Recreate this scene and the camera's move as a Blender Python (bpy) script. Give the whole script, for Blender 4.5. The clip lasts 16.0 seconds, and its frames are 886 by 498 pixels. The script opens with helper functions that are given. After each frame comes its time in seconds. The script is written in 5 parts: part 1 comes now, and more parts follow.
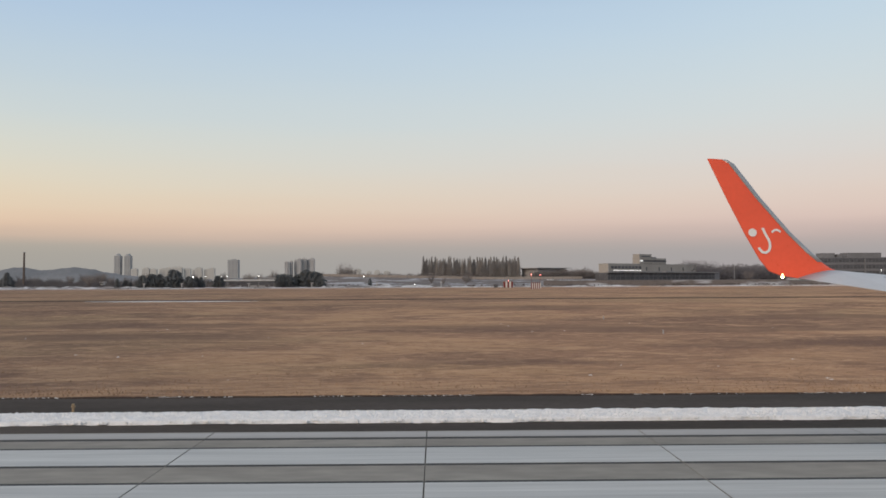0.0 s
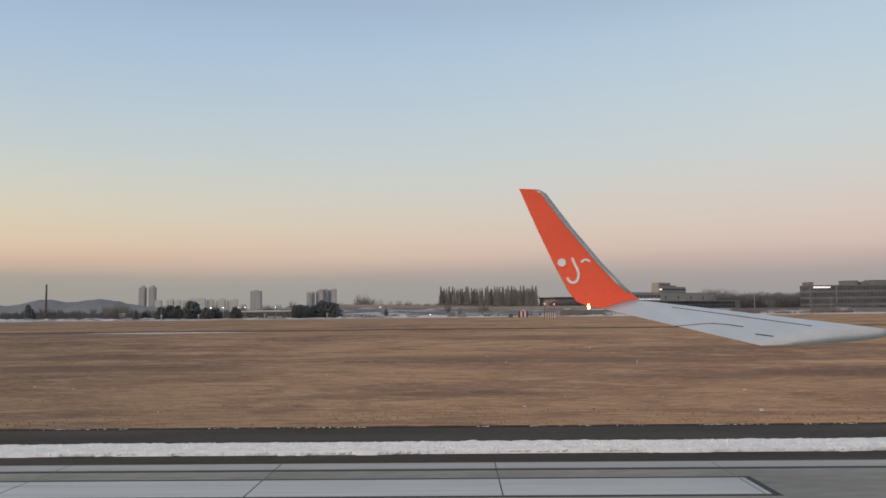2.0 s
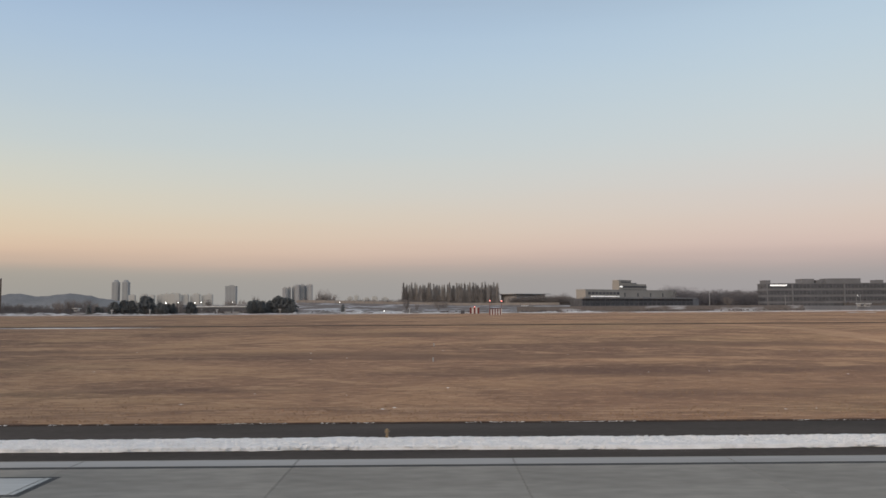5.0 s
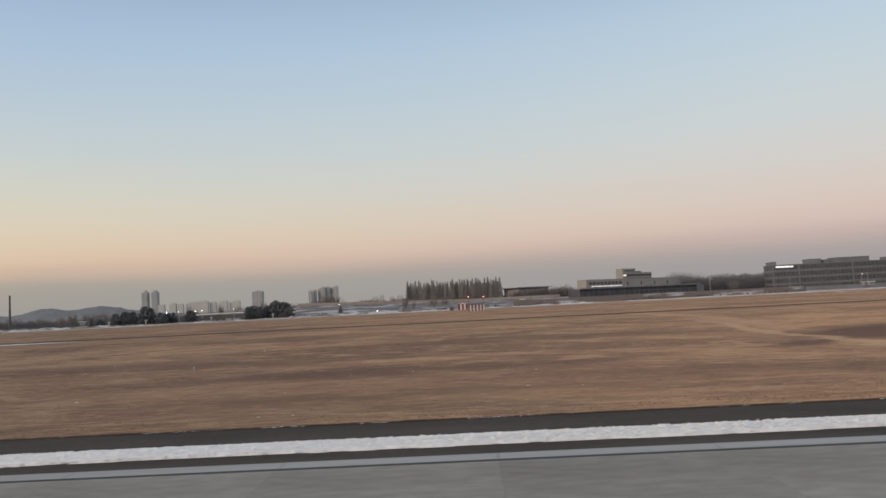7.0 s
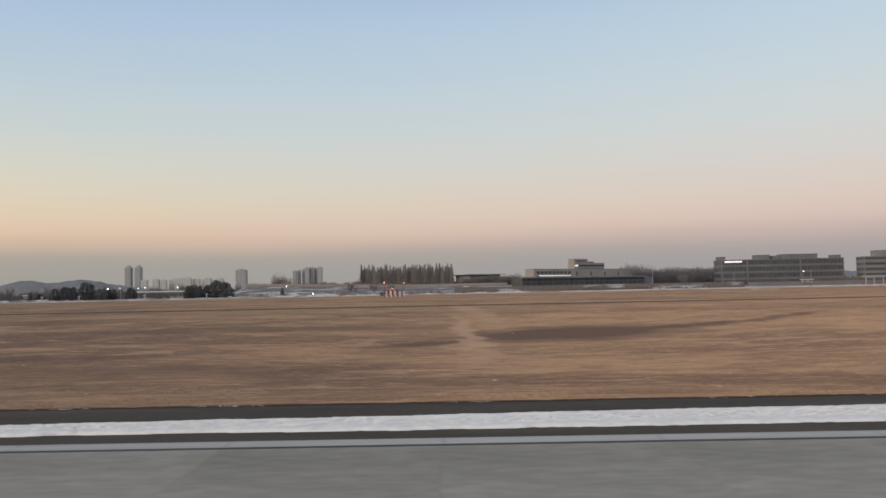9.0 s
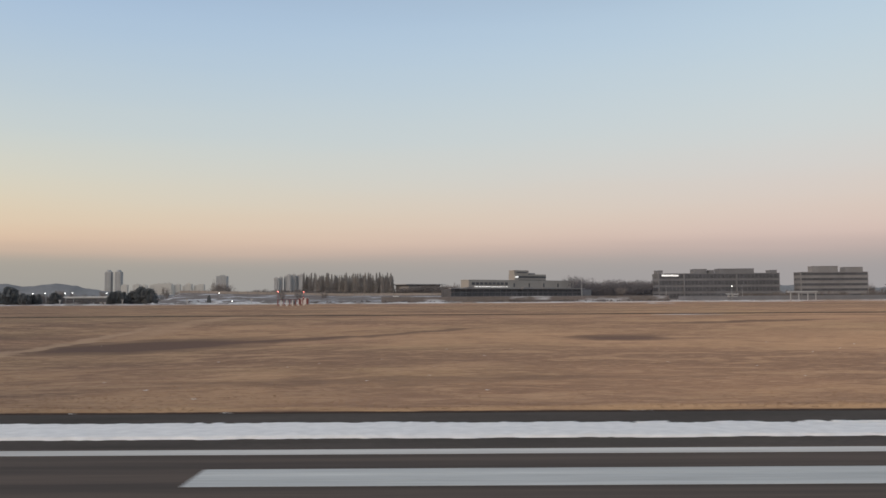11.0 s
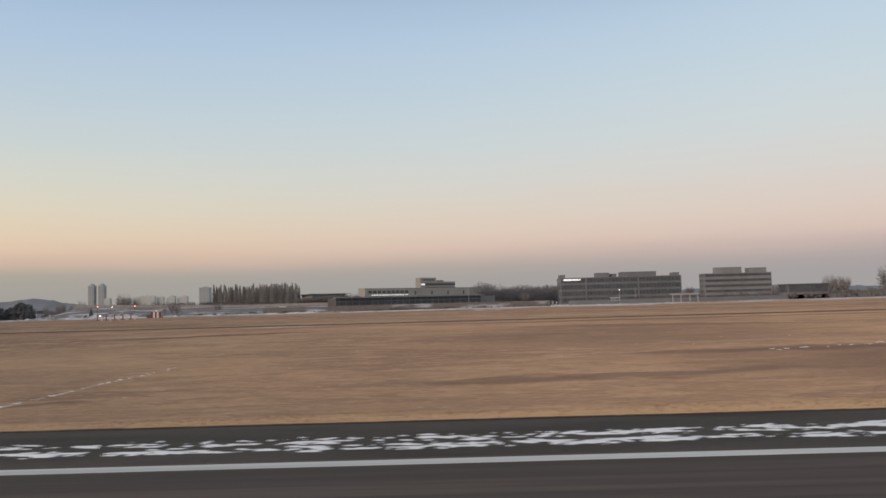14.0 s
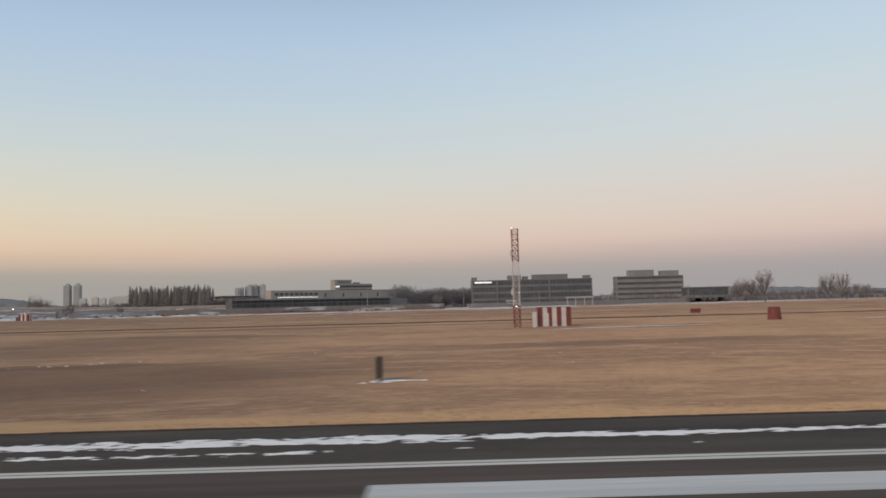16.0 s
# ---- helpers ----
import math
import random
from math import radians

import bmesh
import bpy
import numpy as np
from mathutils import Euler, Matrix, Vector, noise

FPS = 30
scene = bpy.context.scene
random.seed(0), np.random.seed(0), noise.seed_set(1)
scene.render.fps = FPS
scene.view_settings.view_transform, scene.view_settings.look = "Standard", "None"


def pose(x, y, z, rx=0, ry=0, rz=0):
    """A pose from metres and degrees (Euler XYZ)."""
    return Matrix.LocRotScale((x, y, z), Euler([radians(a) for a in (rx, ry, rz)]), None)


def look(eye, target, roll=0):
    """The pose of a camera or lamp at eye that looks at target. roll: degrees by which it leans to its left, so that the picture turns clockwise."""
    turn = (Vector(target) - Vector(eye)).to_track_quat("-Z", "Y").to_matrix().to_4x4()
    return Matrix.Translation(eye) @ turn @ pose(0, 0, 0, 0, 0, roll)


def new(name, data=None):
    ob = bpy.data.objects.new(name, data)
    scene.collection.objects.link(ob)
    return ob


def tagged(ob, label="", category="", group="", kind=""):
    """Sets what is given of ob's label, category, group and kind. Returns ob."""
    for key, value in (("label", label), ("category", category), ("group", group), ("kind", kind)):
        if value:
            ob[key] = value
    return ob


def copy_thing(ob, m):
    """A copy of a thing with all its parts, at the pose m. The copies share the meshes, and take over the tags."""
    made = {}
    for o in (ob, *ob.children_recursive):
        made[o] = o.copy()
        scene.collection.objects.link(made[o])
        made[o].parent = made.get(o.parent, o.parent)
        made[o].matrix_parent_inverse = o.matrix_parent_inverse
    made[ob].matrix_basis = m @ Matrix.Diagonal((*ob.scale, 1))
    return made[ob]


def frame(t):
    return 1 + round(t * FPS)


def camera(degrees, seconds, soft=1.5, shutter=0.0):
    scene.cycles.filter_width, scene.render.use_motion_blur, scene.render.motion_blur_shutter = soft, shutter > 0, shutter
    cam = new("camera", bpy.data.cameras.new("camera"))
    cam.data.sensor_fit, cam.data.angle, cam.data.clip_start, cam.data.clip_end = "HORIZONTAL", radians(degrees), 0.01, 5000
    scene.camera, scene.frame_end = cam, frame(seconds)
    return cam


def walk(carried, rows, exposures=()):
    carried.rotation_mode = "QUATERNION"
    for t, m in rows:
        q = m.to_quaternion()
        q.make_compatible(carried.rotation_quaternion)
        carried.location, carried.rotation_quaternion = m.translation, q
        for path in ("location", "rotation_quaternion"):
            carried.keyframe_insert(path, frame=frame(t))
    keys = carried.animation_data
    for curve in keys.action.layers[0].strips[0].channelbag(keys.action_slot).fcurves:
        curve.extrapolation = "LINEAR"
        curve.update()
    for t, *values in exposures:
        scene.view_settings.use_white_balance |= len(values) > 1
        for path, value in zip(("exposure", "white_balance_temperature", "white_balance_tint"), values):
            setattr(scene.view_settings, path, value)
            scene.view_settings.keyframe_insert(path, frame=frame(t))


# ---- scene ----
# The x axis runs along the runway, y points away from it over the grass, z is up.

# ---- camera: seconds, way along the runway, yaw to the right, pitch up, lean ----
cam = camera(59.67, 16.0, soft=1.6, shutter=0.2)
EYE_HEIGHT = 4.0
PATH = [
    (0.0, 27.24, 0.59, 2.37, -0.30),
    (0.5, 28.12, -0.58, 4.77, -0.51),
    (1.0, 29.15, -1.70, 5.29, -0.65),
    (1.5, 30.33, -1.36, 4.80, -0.72),
    (2.0, 31.71, -1.02, 4.59, -0.60),
    (2.5, 33.30, -0.69, 4.46, -0.49),
    (3.0, 35.18, -0.35, 4.32, -0.22),
    (3.5, 37.42, 0.13, 4.28, -0.13),
    (4.0, 40.14, 0.45, 4.31, -0.02),
    (4.5, 43.49, 0.62, 4.32, -0.02),
    (7.0, 71.59, -1.53, 4.07, -2.92),
    (7.5, 79.32, -1.73, 4.11, -2.90),
    (8.0, 87.72, -1.77, 4.01, -2.51),
    (8.5, 96.80, -1.36, 3.52, -1.85),
    (9.0, 106.52, -0.93, 2.86, -1.19),
    (11.5, 164.33, -0.19, 3.84, -0.36),
    (12.0, 177.49, -0.00, 4.06, -0.74),
    (12.5, 191.20, -0.02, 4.03, -1.10),
    (13.0, 205.51, 0.00, 3.86, -1.08),
    (13.5, 220.45, -0.02, 3.86, -1.32),
    (14.0, 236.01, -0.03, 4.00, -1.56),
    (14.5, 252.20, 0.02, 4.09, -1.65),
    (15.0, 269.02, 0.24, 4.27, -0.89),
    (15.5, 286.47, 0.60, 4.16, -1.14),
    (16.0, 304.60, 0.73, 4.00, -1.46),
]


def eye_pose(t, x, yaw, pitch, lean):
    # the legs of the aircraft stretch a little as it gathers speed
    return pose(x, 0, EYE_HEIGHT + 0.14 * max(0, (t - 12.0) / 4)) @ pose(0, 0, 0, 0, 0, -yaw) @ pose(0, 0, 0, 90 + pitch) @ pose(0, 0, 0, 0, 0, lean)


walk(cam, [(t, eye_pose(t, x, a, b, c)) for t, x, a, b, c in PATH],
     exposures=[(0, 0.06), (0.5, -0.03), (1, -0.09), (2, -0.07), (4.5, -0.05), (7, -0.04), (9, 0.0), (11.5, -0.03), (13, 0.02), (16, 0.02)])

# ---- world, sun ----
world = bpy.data.worlds.new("dusk_sky")
scene.world = world
world.use_nodes = True
wn, wl = world.node_tree.nodes, world.node_tree.links
wn.clear()
w_out = wn.new("ShaderNodeOutputWorld")
w_bg = wn.new("ShaderNodeBackground")
w_bg.inputs["Strength"].default_value = 1.0
sky = wn.new("ShaderNodeTexSky")
sky.sky_type = "NISHITA"
sky.sun_disc = False
sky.sun_elevation = radians(2.0)
sky.sun_rotation = radians(-75)
sky.dust_density = 3.0
w_co = wn.new("ShaderNodeTexCoord")
w_sep = wn.new("ShaderNodeSeparateXYZ")
wl.new(w_co.outputs["Generated"], w_sep.inputs[0])
# the haze bank's upper edge wanders
w_map = wn.new("ShaderNodeMapping")
w_map.inputs["Scale"].default_value = (2.2, 2.2, 26)
wl.new(w_co.outputs["Generated"], w_map.inputs[0])
w_noise = wn.new("ShaderNodeTexNoise")
w_noise.inputs["Scale"].default_value, w_noise.inputs["Detail"].default_value = 1.6, 5
wl.new(w_map.outputs[0], w_noise.inputs["Vector"])
w_off = wn.new("ShaderNodeMapRange")
w_off.inputs["To Min"].default_value, w_off.inputs["To Max"].default_value = -0.007, 0.007
wl.new(w_noise.outputs[0], w_off.inputs["Value"])
w_height = wn.new("ShaderNodeMath")
wl.new(w_sep.outputs["Z"], w_height.inputs[0])
wl.new(w_off.outputs[0], w_height.inputs[1])


def sky_ramp(stops):
    r = wn.new("ShaderNodeValToRGB")
    r.color_ramp.interpolation = "B_SPLINE"
    els = r.color_ramp.elements
    while len(els) < len(stops):
        els.new(0.5)
    for e, (p, c) in zip(els, stops):
        e.position, e.color = p, (*c, 1)
    wl.new(w_height.outputs[0], r.inputs[0])
    return r


# afterglow side and the cooler, pinker side of the sky, by height
glow = sky_ramp([(0.0, (0.345, 0.337, 0.312)), (0.030, (0.350, 0.342, 0.315)), (0.043, (0.375, 0.355, 0.320)), (0.054, (0.51, 0.405, 0.340)), (0.068, (0.665, 0.490, 0.378)), (0.088, (0.69, 0.555, 0.420)), (0.115, (0.67, 0.597, 0.475)), (0.15, (0.615, 0.612, 0.54)),
                 (0.20, (0.535, 0.60, 0.61)), (0.28, (0.425, 0.545, 0.665)), (0.37, (0.335, 0.475, 0.685)), (1.0, (0.20, 0.215, 0.25))])
pink = sky_ramp([(0.0, (0.362, 0.342, 0.346)), (0.030, (0.368, 0.345, 0.348)), (0.043, (0.395, 0.358, 0.353)), (0.056, (0.50, 0.405, 0.385)), (0.072, (0.645, 0.500, 0.455)), (0.092, (0.675, 0.550, 0.490)), (0.115, (0.675, 0.580, 0.525)), (0.15, (0.645, 0.613, 0.590)),
                 (0.20, (0.60, 0.645, 0.65)), (0.28, (0.525, 0.63, 0.70)), (0.37, (0.44, 0.58, 0.735)), (1.0, (0.20, 0.215, 0.25))])
w_az = wn.new("ShaderNodeMapRange")
w_az.inputs["From Min"].default_value, w_az.inputs["From Max"].default_value = -0.5, 0.4
wl.new(w_sep.outputs["X"], w_az.inputs["Value"])
w_mix = wn.new("ShaderNodeMix")
w_mix.data_type = "RGBA"
wl.new(w_az.outputs[0], w_mix.inputs["Factor"])
wl.new(glow.outputs[0], w_mix.inputs["A"])
wl.new(pink.outputs[0], w_mix.inputs["B"])
w_add = wn.new("ShaderNodeMix")
w_add.data_type, w_add.blend_type = "RGBA", "ADD"
w_add.inputs["Factor"].default_value = 0.03
wl.new(w_mix.outputs["Result"], w_add.inputs["A"])
wl.new(sky.outputs[0], w_add.inputs["B"])
wl.new(w_add.outputs["Result"], w_bg.inputs["Color"])
wl.new(w_bg.outputs[0], w_out.inputs[0])

sun = new("sun", bpy.data.lights.new("sun", "SUN"))
sun.data.energy, sun.data.angle, sun.data.color = 1.6, radians(40), (1.0, 0.80, 0.60)
sun.matrix_world = look((-60, -60, 45), (0, 0, 0))


# ---- materials ----
def mat(name, base, rough=0.8, vary=0.25, scale=0.5, fine=8.0, stretch=(1, 1, 1), bump=0.0, metal=0.0, tint=None, islands=0.0, spec=0.3, edge=(0.3, 0.7)):
    """A surface with large stains and fine grain. vary: how far its lightness wanders; tint: a second colour for the stains."""
    m = bpy.data.materials.new(name)
    m.use_nodes = True
    n, l = m.node_tree.nodes, m.node_tree.links
    b = n["Principled BSDF"]
    b.inputs["Metallic"].default_value = metal
    b.inputs["Specular IOR Level"].default_value = spec
    co = n.new("ShaderNodeTexCoord")
    mp = n.new("ShaderNodeMapping")
    mp.inputs["Scale"].default_value = stretch
    l.new(co.outputs["Object"], mp.inputs[0])
    big, small = n.new("ShaderNodeTexNoise"), n.new("ShaderNodeTexNoise")
    big.inputs["Scale"].default_value, big.inputs["Detail"].default_value = scale, 5
    small.inputs["Scale"].default_value, small.inputs["Detail"].default_value = fine, 4
    l.new(mp.outputs[0], big.inputs["Vector"])
    l.new(mp.outputs[0], small.inputs["Vector"])
    r = n.new("ShaderNodeMapRange")
    r.inputs["From Min"].default_value, r.inputs["From Max"].default_value = edge
    l.new(big.outputs[0], r.inputs["Value"])
    mix = n.new("ShaderNodeMix")
    mix.data_type = "RGBA"
    second = tint or tuple(c * (1 - vary) for c in base)
    mix.inputs["A"].default_value, mix.inputs["B"].default_value = (*base, 1), (*second, 1)
    l.new(r.outputs[0], mix.inputs["Factor"])
    r2 = n.new("ShaderNodeMapRange")
    r2.inputs["From Min"].default_value, r2.inputs["From Max"].default_value = 0.25, 0.75
    r2.inputs["To Min"].default_value, r2.inputs["To Max"].default_value = 1 - vary * 0.6, 1 + vary * 0.4
    l.new(small.outputs[0], r2.inputs["Value"])
    hsv = n.new("ShaderNodeHueSaturation")
    l.new(mix.outputs["Result"], hsv.inputs["Color"])
    l.new(r2.outputs[0], hsv.inputs["Value"])
    last = hsv.outputs[0]
    if islands:
        ob = n.new("ShaderNodeObjectInfo")
        r3 = n.new("ShaderNodeMapRange")
        r3.inputs["To Min"].default_value, r3.inputs["To Max"].default_value = 1 - islands, 1 + islands * 0.6
        l.new(ob.outputs["Random"], r3.inputs["Value"])
        h2 = n.new("ShaderNodeHueSaturation")
        l.new(last, h2.inputs["Color"])
        l.new(r3.outputs[0], h2.inputs["Value"])
        last = h2.outputs[0]
    l.new(last, b.inputs["Base Color"])
    rr = n.new("ShaderNodeMapRange")
    rr.inputs["To Min"].default_value, rr.inputs["To Max"].default_value = max(rough - 0.12, 0.03), min(rough + 0.12, 1)
    l.new(small.outputs[0], rr.inputs["Value"])
    l.new(rr.outputs[0], b.inputs["Roughness"])
    if bump:
        bp = n.new("ShaderNodeBump")
        bp.inputs["Strength"].default_value, bp.inputs["Distance"].default_value = 0.6, bump
        l.new(small.outputs[0], bp.inputs["Height"])
        l.new(bp.outputs[0], b.inputs["Normal"])
    return m


def glow_mat(name, color, strength):
    m = bpy.data.materials.new(name)
    m.use_nodes = True
    b = m.node_tree.nodes["Principled BSDF"]
    b.inputs["Base Color"].default_value = (*color, 1)
    b.inputs["Emission Color"].default_value = (*color, 1)
    b.inputs["Emission Strength"].default_value = strength
    return m


M_CONCRETE = mat("concrete", (0.355, 0.332, 0.294), 0.85, 0.34, 0.3, 3, stretch=(0.4, 1, 1), bump=0.002, islands=0.06)
M_SOIL = mat("dark_damp_soil", (0.070, 0.044, 0.033), 0.95, 0.4, 0.6, 6, spec=0.1)
M_JOINT = mat("joint_sealant", (0.06, 0.055, 0.05), 0.7, 0.2)
M_ASPHALT = mat("asphalt", (0.112, 0.086, 0.072), 0.9, 0.32, 1.1, 14, stretch=(0.03, 1, 1), bump=0.006, spec=0.15, tint=(0.072, 0.058, 0.051), edge=(0.4, 0.6))
M_TAXI = mat("old_taxiway_asphalt", (0.078, 0.062, 0.053), 0.95, 0.4, 0.15, 5, stretch=(0.3, 1, 1), spec=0.1)
M_SHOULDER = mat("shoulder_asphalt", (0.100, 0.084, 0.074), 0.95, 0.45, 0.35, 10, stretch=(0.3, 1, 1), bump=0.008, spec=0.1)
M_PAINT = mat("white_paint", (0.60, 0.605, 0.59), 0.75, 0.3, 0.5, 5, stretch=(0.08, 3, 1), tint=(0.43, 0.44, 0.435))
M_LINEPAINT = mat("worn_line_paint", (0.66, 0.64, 0.61), 0.8, 0.2, 0.4, 6, stretch=(0.15, 3, 1), tint=(0.45, 0.435, 0.41))
M_AMBER = mat("amber_plastic", (0.30, 0.215, 0.13), 0.5, 0.2, 4, 20)
M_BLACKPAINT = mat("black_paint", (0.05, 0.05, 0.05), 0.7, 0.3, 0.5, 6)
M_SNOW = mat("snow", (0.90, 0.885, 0.875), 0.9, 0.2, 2.5, 22, bump=0.05, tint=(0.76, 0.75, 0.745))
M_OLDSNOW = mat("dirty_old_snow", (0.62, 0.61, 0.61), 0.9, 0.5, 0.12, 1.2, stretch=(0.4, 1, 1), tint=(0.20, 0.18, 0.17), edge=(0.44, 0.58))
M_ORANGE = mat("orange_paint", (0.87, 0.115, 0.052), 0.32, 0.06, 1.2, 12)
M_WINGGREY = mat("wing_grey", (0.56, 0.58, 0.61), 0.4, 0.12, 0.8, 9, stretch=(3, 0.6, 1))
M_METAL = mat("bare_metal", (0.42, 0.43, 0.44), 0.38, 0.15, 2, 14, metal=0.6)
M_WHITE = mat("white_gloss", (0.8, 0.78, 0.75), 0.4, 0.08, 1, 10)
M_RED = mat("red_paint", (0.235, 0.062, 0.056), 0.6, 0.3, 0.8, 8)
M_STRIPEWHITE = mat("stripe_white", (0.72, 0.66, 0.63), 0.6, 0.2, 0.8, 8)
M_BEIGE = mat("beige_cladding", (0.30, 0.283, 0.280), 0.8, 0.2, 0.08, 1.5, stretch=(1, 1, 0.4))
M_SPANDREL = mat("grey_spandrel", (0.235, 0.228, 0.235), 0.7, 0.25, 0.08, 1.0)
M_DARKGLASS = mat("dark_glass", (0.122, 0.120, 0.130), 0.3, 0.35, 0.15, 0.4)
M_TERMBEIGE = mat("warm_beige_cladding", (0.40, 0.362, 0.325), 0.8, 0.15, 0.08, 1.5, stretch=(1, 1, 0.4))
# estate walls and windows: haze put into the base colours, nearly one tone
M_FARPALE = mat("hazed_estate_concrete", (0.50, 0.487, 0.462), 0.9, 0.06, 0.02, 0.2)
M_FARSTRIP = mat("hazed_window_strip", (0.485, 0.472, 0.449), 0.9, 0.06, 0.02, 0.2)
M_PERIMETER = mat("grey_perimeter_concrete", (0.265, 0.245, 0.235), 0.9, 0.25, 0.06, 0.8)
M_WORNLINE = mat("faded_line_paint", (0.45, 0.44, 0.43), 0.8, 0.25, 0.4, 6, stretch=(0.15, 3, 1), tint=(0.33, 0.32, 0.305))
M_REPAIR = mat("dusty_repair_strip", (0.105, 0.093, 0.082), 0.95, 0.35, 0.8, 7)
M_FARWHITE = mat("far_concrete", (0.44, 0.425, 0.42), 0.9, 0.12, 0.02, 0.2)
# grey towers and their window strips, also paled in colour to imitate haze
M_FARGREY = mat("hazed_grey_concrete", (0.385, 0.385, 0.385), 0.9, 0.12, 0.02, 0.2)
M_FARGREYSTRIP = mat("hazed_grey_window_strip", (0.355, 0.355, 0.358), 0.9, 0.12, 0.02, 0.2)
M_HANGAR = mat("pale_grey_sheeting", (0.40, 0.37, 0.36), 0.85, 0.2, 0.1, 1.2)
M_BARRIER = mat("beige_barrier", (0.36, 0.31, 0.275), 0.9, 0.2, 0.05, 0.5)
# both hill colours are lifted to blue-grey, painting in the haze of distance
M_HILL = mat("hazed_wooded_hill", (0.245, 0.245, 0.25), 1.0, 0.2, 0.012, 0.09, tint=(0.195, 0.197, 0.203))
M_BANK = mat("earth_bank", (0.19, 0.165, 0.155), 0.95, 0.4, 0.14, 0.9, stretch=(0.3, 1, 1.5), tint=(0.50, 0.50, 0.525), edge=(0.52, 0.64))
M_BRICK = mat("brown_stack", (0.15, 0.115, 0.10), 0.9, 0.3, 0.3, 3)
M_SIGNTAN = mat("weathered_sign_tan", (0.33, 0.29, 0.20), 0.6, 0.25, 1.5, 9)
M_DARKBOARD = mat("dark_brown_board", (0.085, 0.067, 0.058), 0.8, 0.3, 1.5, 9)
M_FURROW = mat("frosted_soil", (0.44, 0.35, 0.27), 0.95, 0.4, 0.8, 5, tint=(0.32, 0.22, 0.16))
M_BARK = mat("bark", (0.22, 0.18, 0.155), 0.95, 0.3, 1, 6)
M_TWIG = mat("bare_twigs", (0.30, 0.265, 0.25), 0.95, 0.3, 0.3, 3, islands=0.15)
# poplar twigs lightened in colour to stand in for haze over the far row
M_POPLAR = mat("hazed_grey_poplar_twigs", (0.40, 0.368, 0.352), 0.95, 0.2, 0.3, 3, islands=0.15)
# scrub brown made paler, with distance haze worked into its base colour
M_SHRUB = mat("hazed_brown_scrub", (0.185, 0.166, 0.162), 0.95, 0.3, 0.1, 2)
M_GROVE = mat("winter_grove_twigs", (0.168, 0.160, 0.172), 0.95, 0.2, 0.05, 1)
M_NEEDLE = mat("pine_needles", (0.185, 0.192, 0.195), 0.9, 0.4, 0.4, 4, islands=0.3)
M_STEEL = mat("galvanised_steel", (0.5, 0.5, 0.5), 0.5, 0.15, 2, 10, metal=0.3)
M_LAMP = glow_mat("lamp_glow", (1.0, 0.97, 0.92), 8)
M_REDLAMP = glow_mat("red_lamp", (1.0, 0.25, 0.2), 5)
M_STROBE = glow_mat("tip_light", (1.0, 0.66, 0.25), 12)
M_SIGNLIT = glow_mat("lit_sign", (1.0, 0.97, 0.93), 0.8)


# ---- helpers of this scene ----
def mesh_of(name, bm, material):
    me = bpy.data.meshes.new(name)
    bm.to_mesh(me)
    bm.free()
    me.materials.append(material)
    return me


def data_mesh(name, verts, faces, material, smooth=False):
    me = bpy.data.meshes.new(name)
    me.from_pydata([tuple(v) for v in verts], [], [tuple(f) for f in faces])
    me.materials.append(material)
    if smooth:
        me.shade_smooth()
    me.update()
    return me


def part(name, what, material, parent, label="", at=None):
    me = what if isinstance(what, bpy.types.Mesh) else mesh_of(name, what, material)
    ob = new(name, me)
    ob.parent = parent
    if at is not None:
        ob.matrix_basis = at
    return tagged(ob, label)


def site_x(x, y):
    """The airport's own grid lies a little askew to the runway."""
    return x + 1.1 - (0.0385 if y < 2000 else 0.0462) * y


def thing(name, label, category, at=None, group="", kind=""):
    ob = new(name)
    ob.empty_display_size = 0.3
    if at is not None and at.translation.y > 30:
        x, y = at.translation.x, at.translation.y
        at = Matrix.Translation((site_x(0, y), 0, ground_drop(site_x(x, y), y))) @ at
    if at is not None:
        ob.matrix_basis = at
    return tagged(ob, label, category, group, kind)


def solid(name, what, material, label, category="", group="", kind="", at=None):
    me = what if isinstance(what, bpy.types.Mesh) else mesh_of(name, what, material)
    ob = new(name, me)
    if at is not None:
        ob.matrix_basis = at
    return tagged(ob, label, category, group, kind)


def boxes(*spans, bevel=0.0):
    """A bmesh of boxes, each given by (x0, x1, y0, y1, z0, z1)."""
    bm = bmesh.new()
    for x0, x1, y0, y1, z0, z1 in spans:
        bmesh.ops.create_cube(bm, size=1, matrix=Matrix.Translation(((x0 + x1) / 2, (y0 + y1) / 2, (z0 + z1) / 2)) @ Matrix.Diagonal((x1 - x0, y1 - y0, z1 - z0, 1)))
    if bevel:
        bmesh.ops.bevel(bm, geom=bm.edges[:], offset=bevel, segments=2, affect="EDGES", profile=0.6)
    return bm


def rod(bm, a, b, r0, r1=None, sides=6):
    a, b = Vector(a), Vector(b)
    m = Matrix.Translation((a + b) / 2) @ (b - a).to_track_quat("Z", "Y").to_matrix().to_4x4()
    bmesh.ops.create_cone(bm, cap_ends=True, segments=sides, radius1=r0, radius2=r0 if r1 is None else r1, depth=(b - a).length, matrix=m)
    return bm


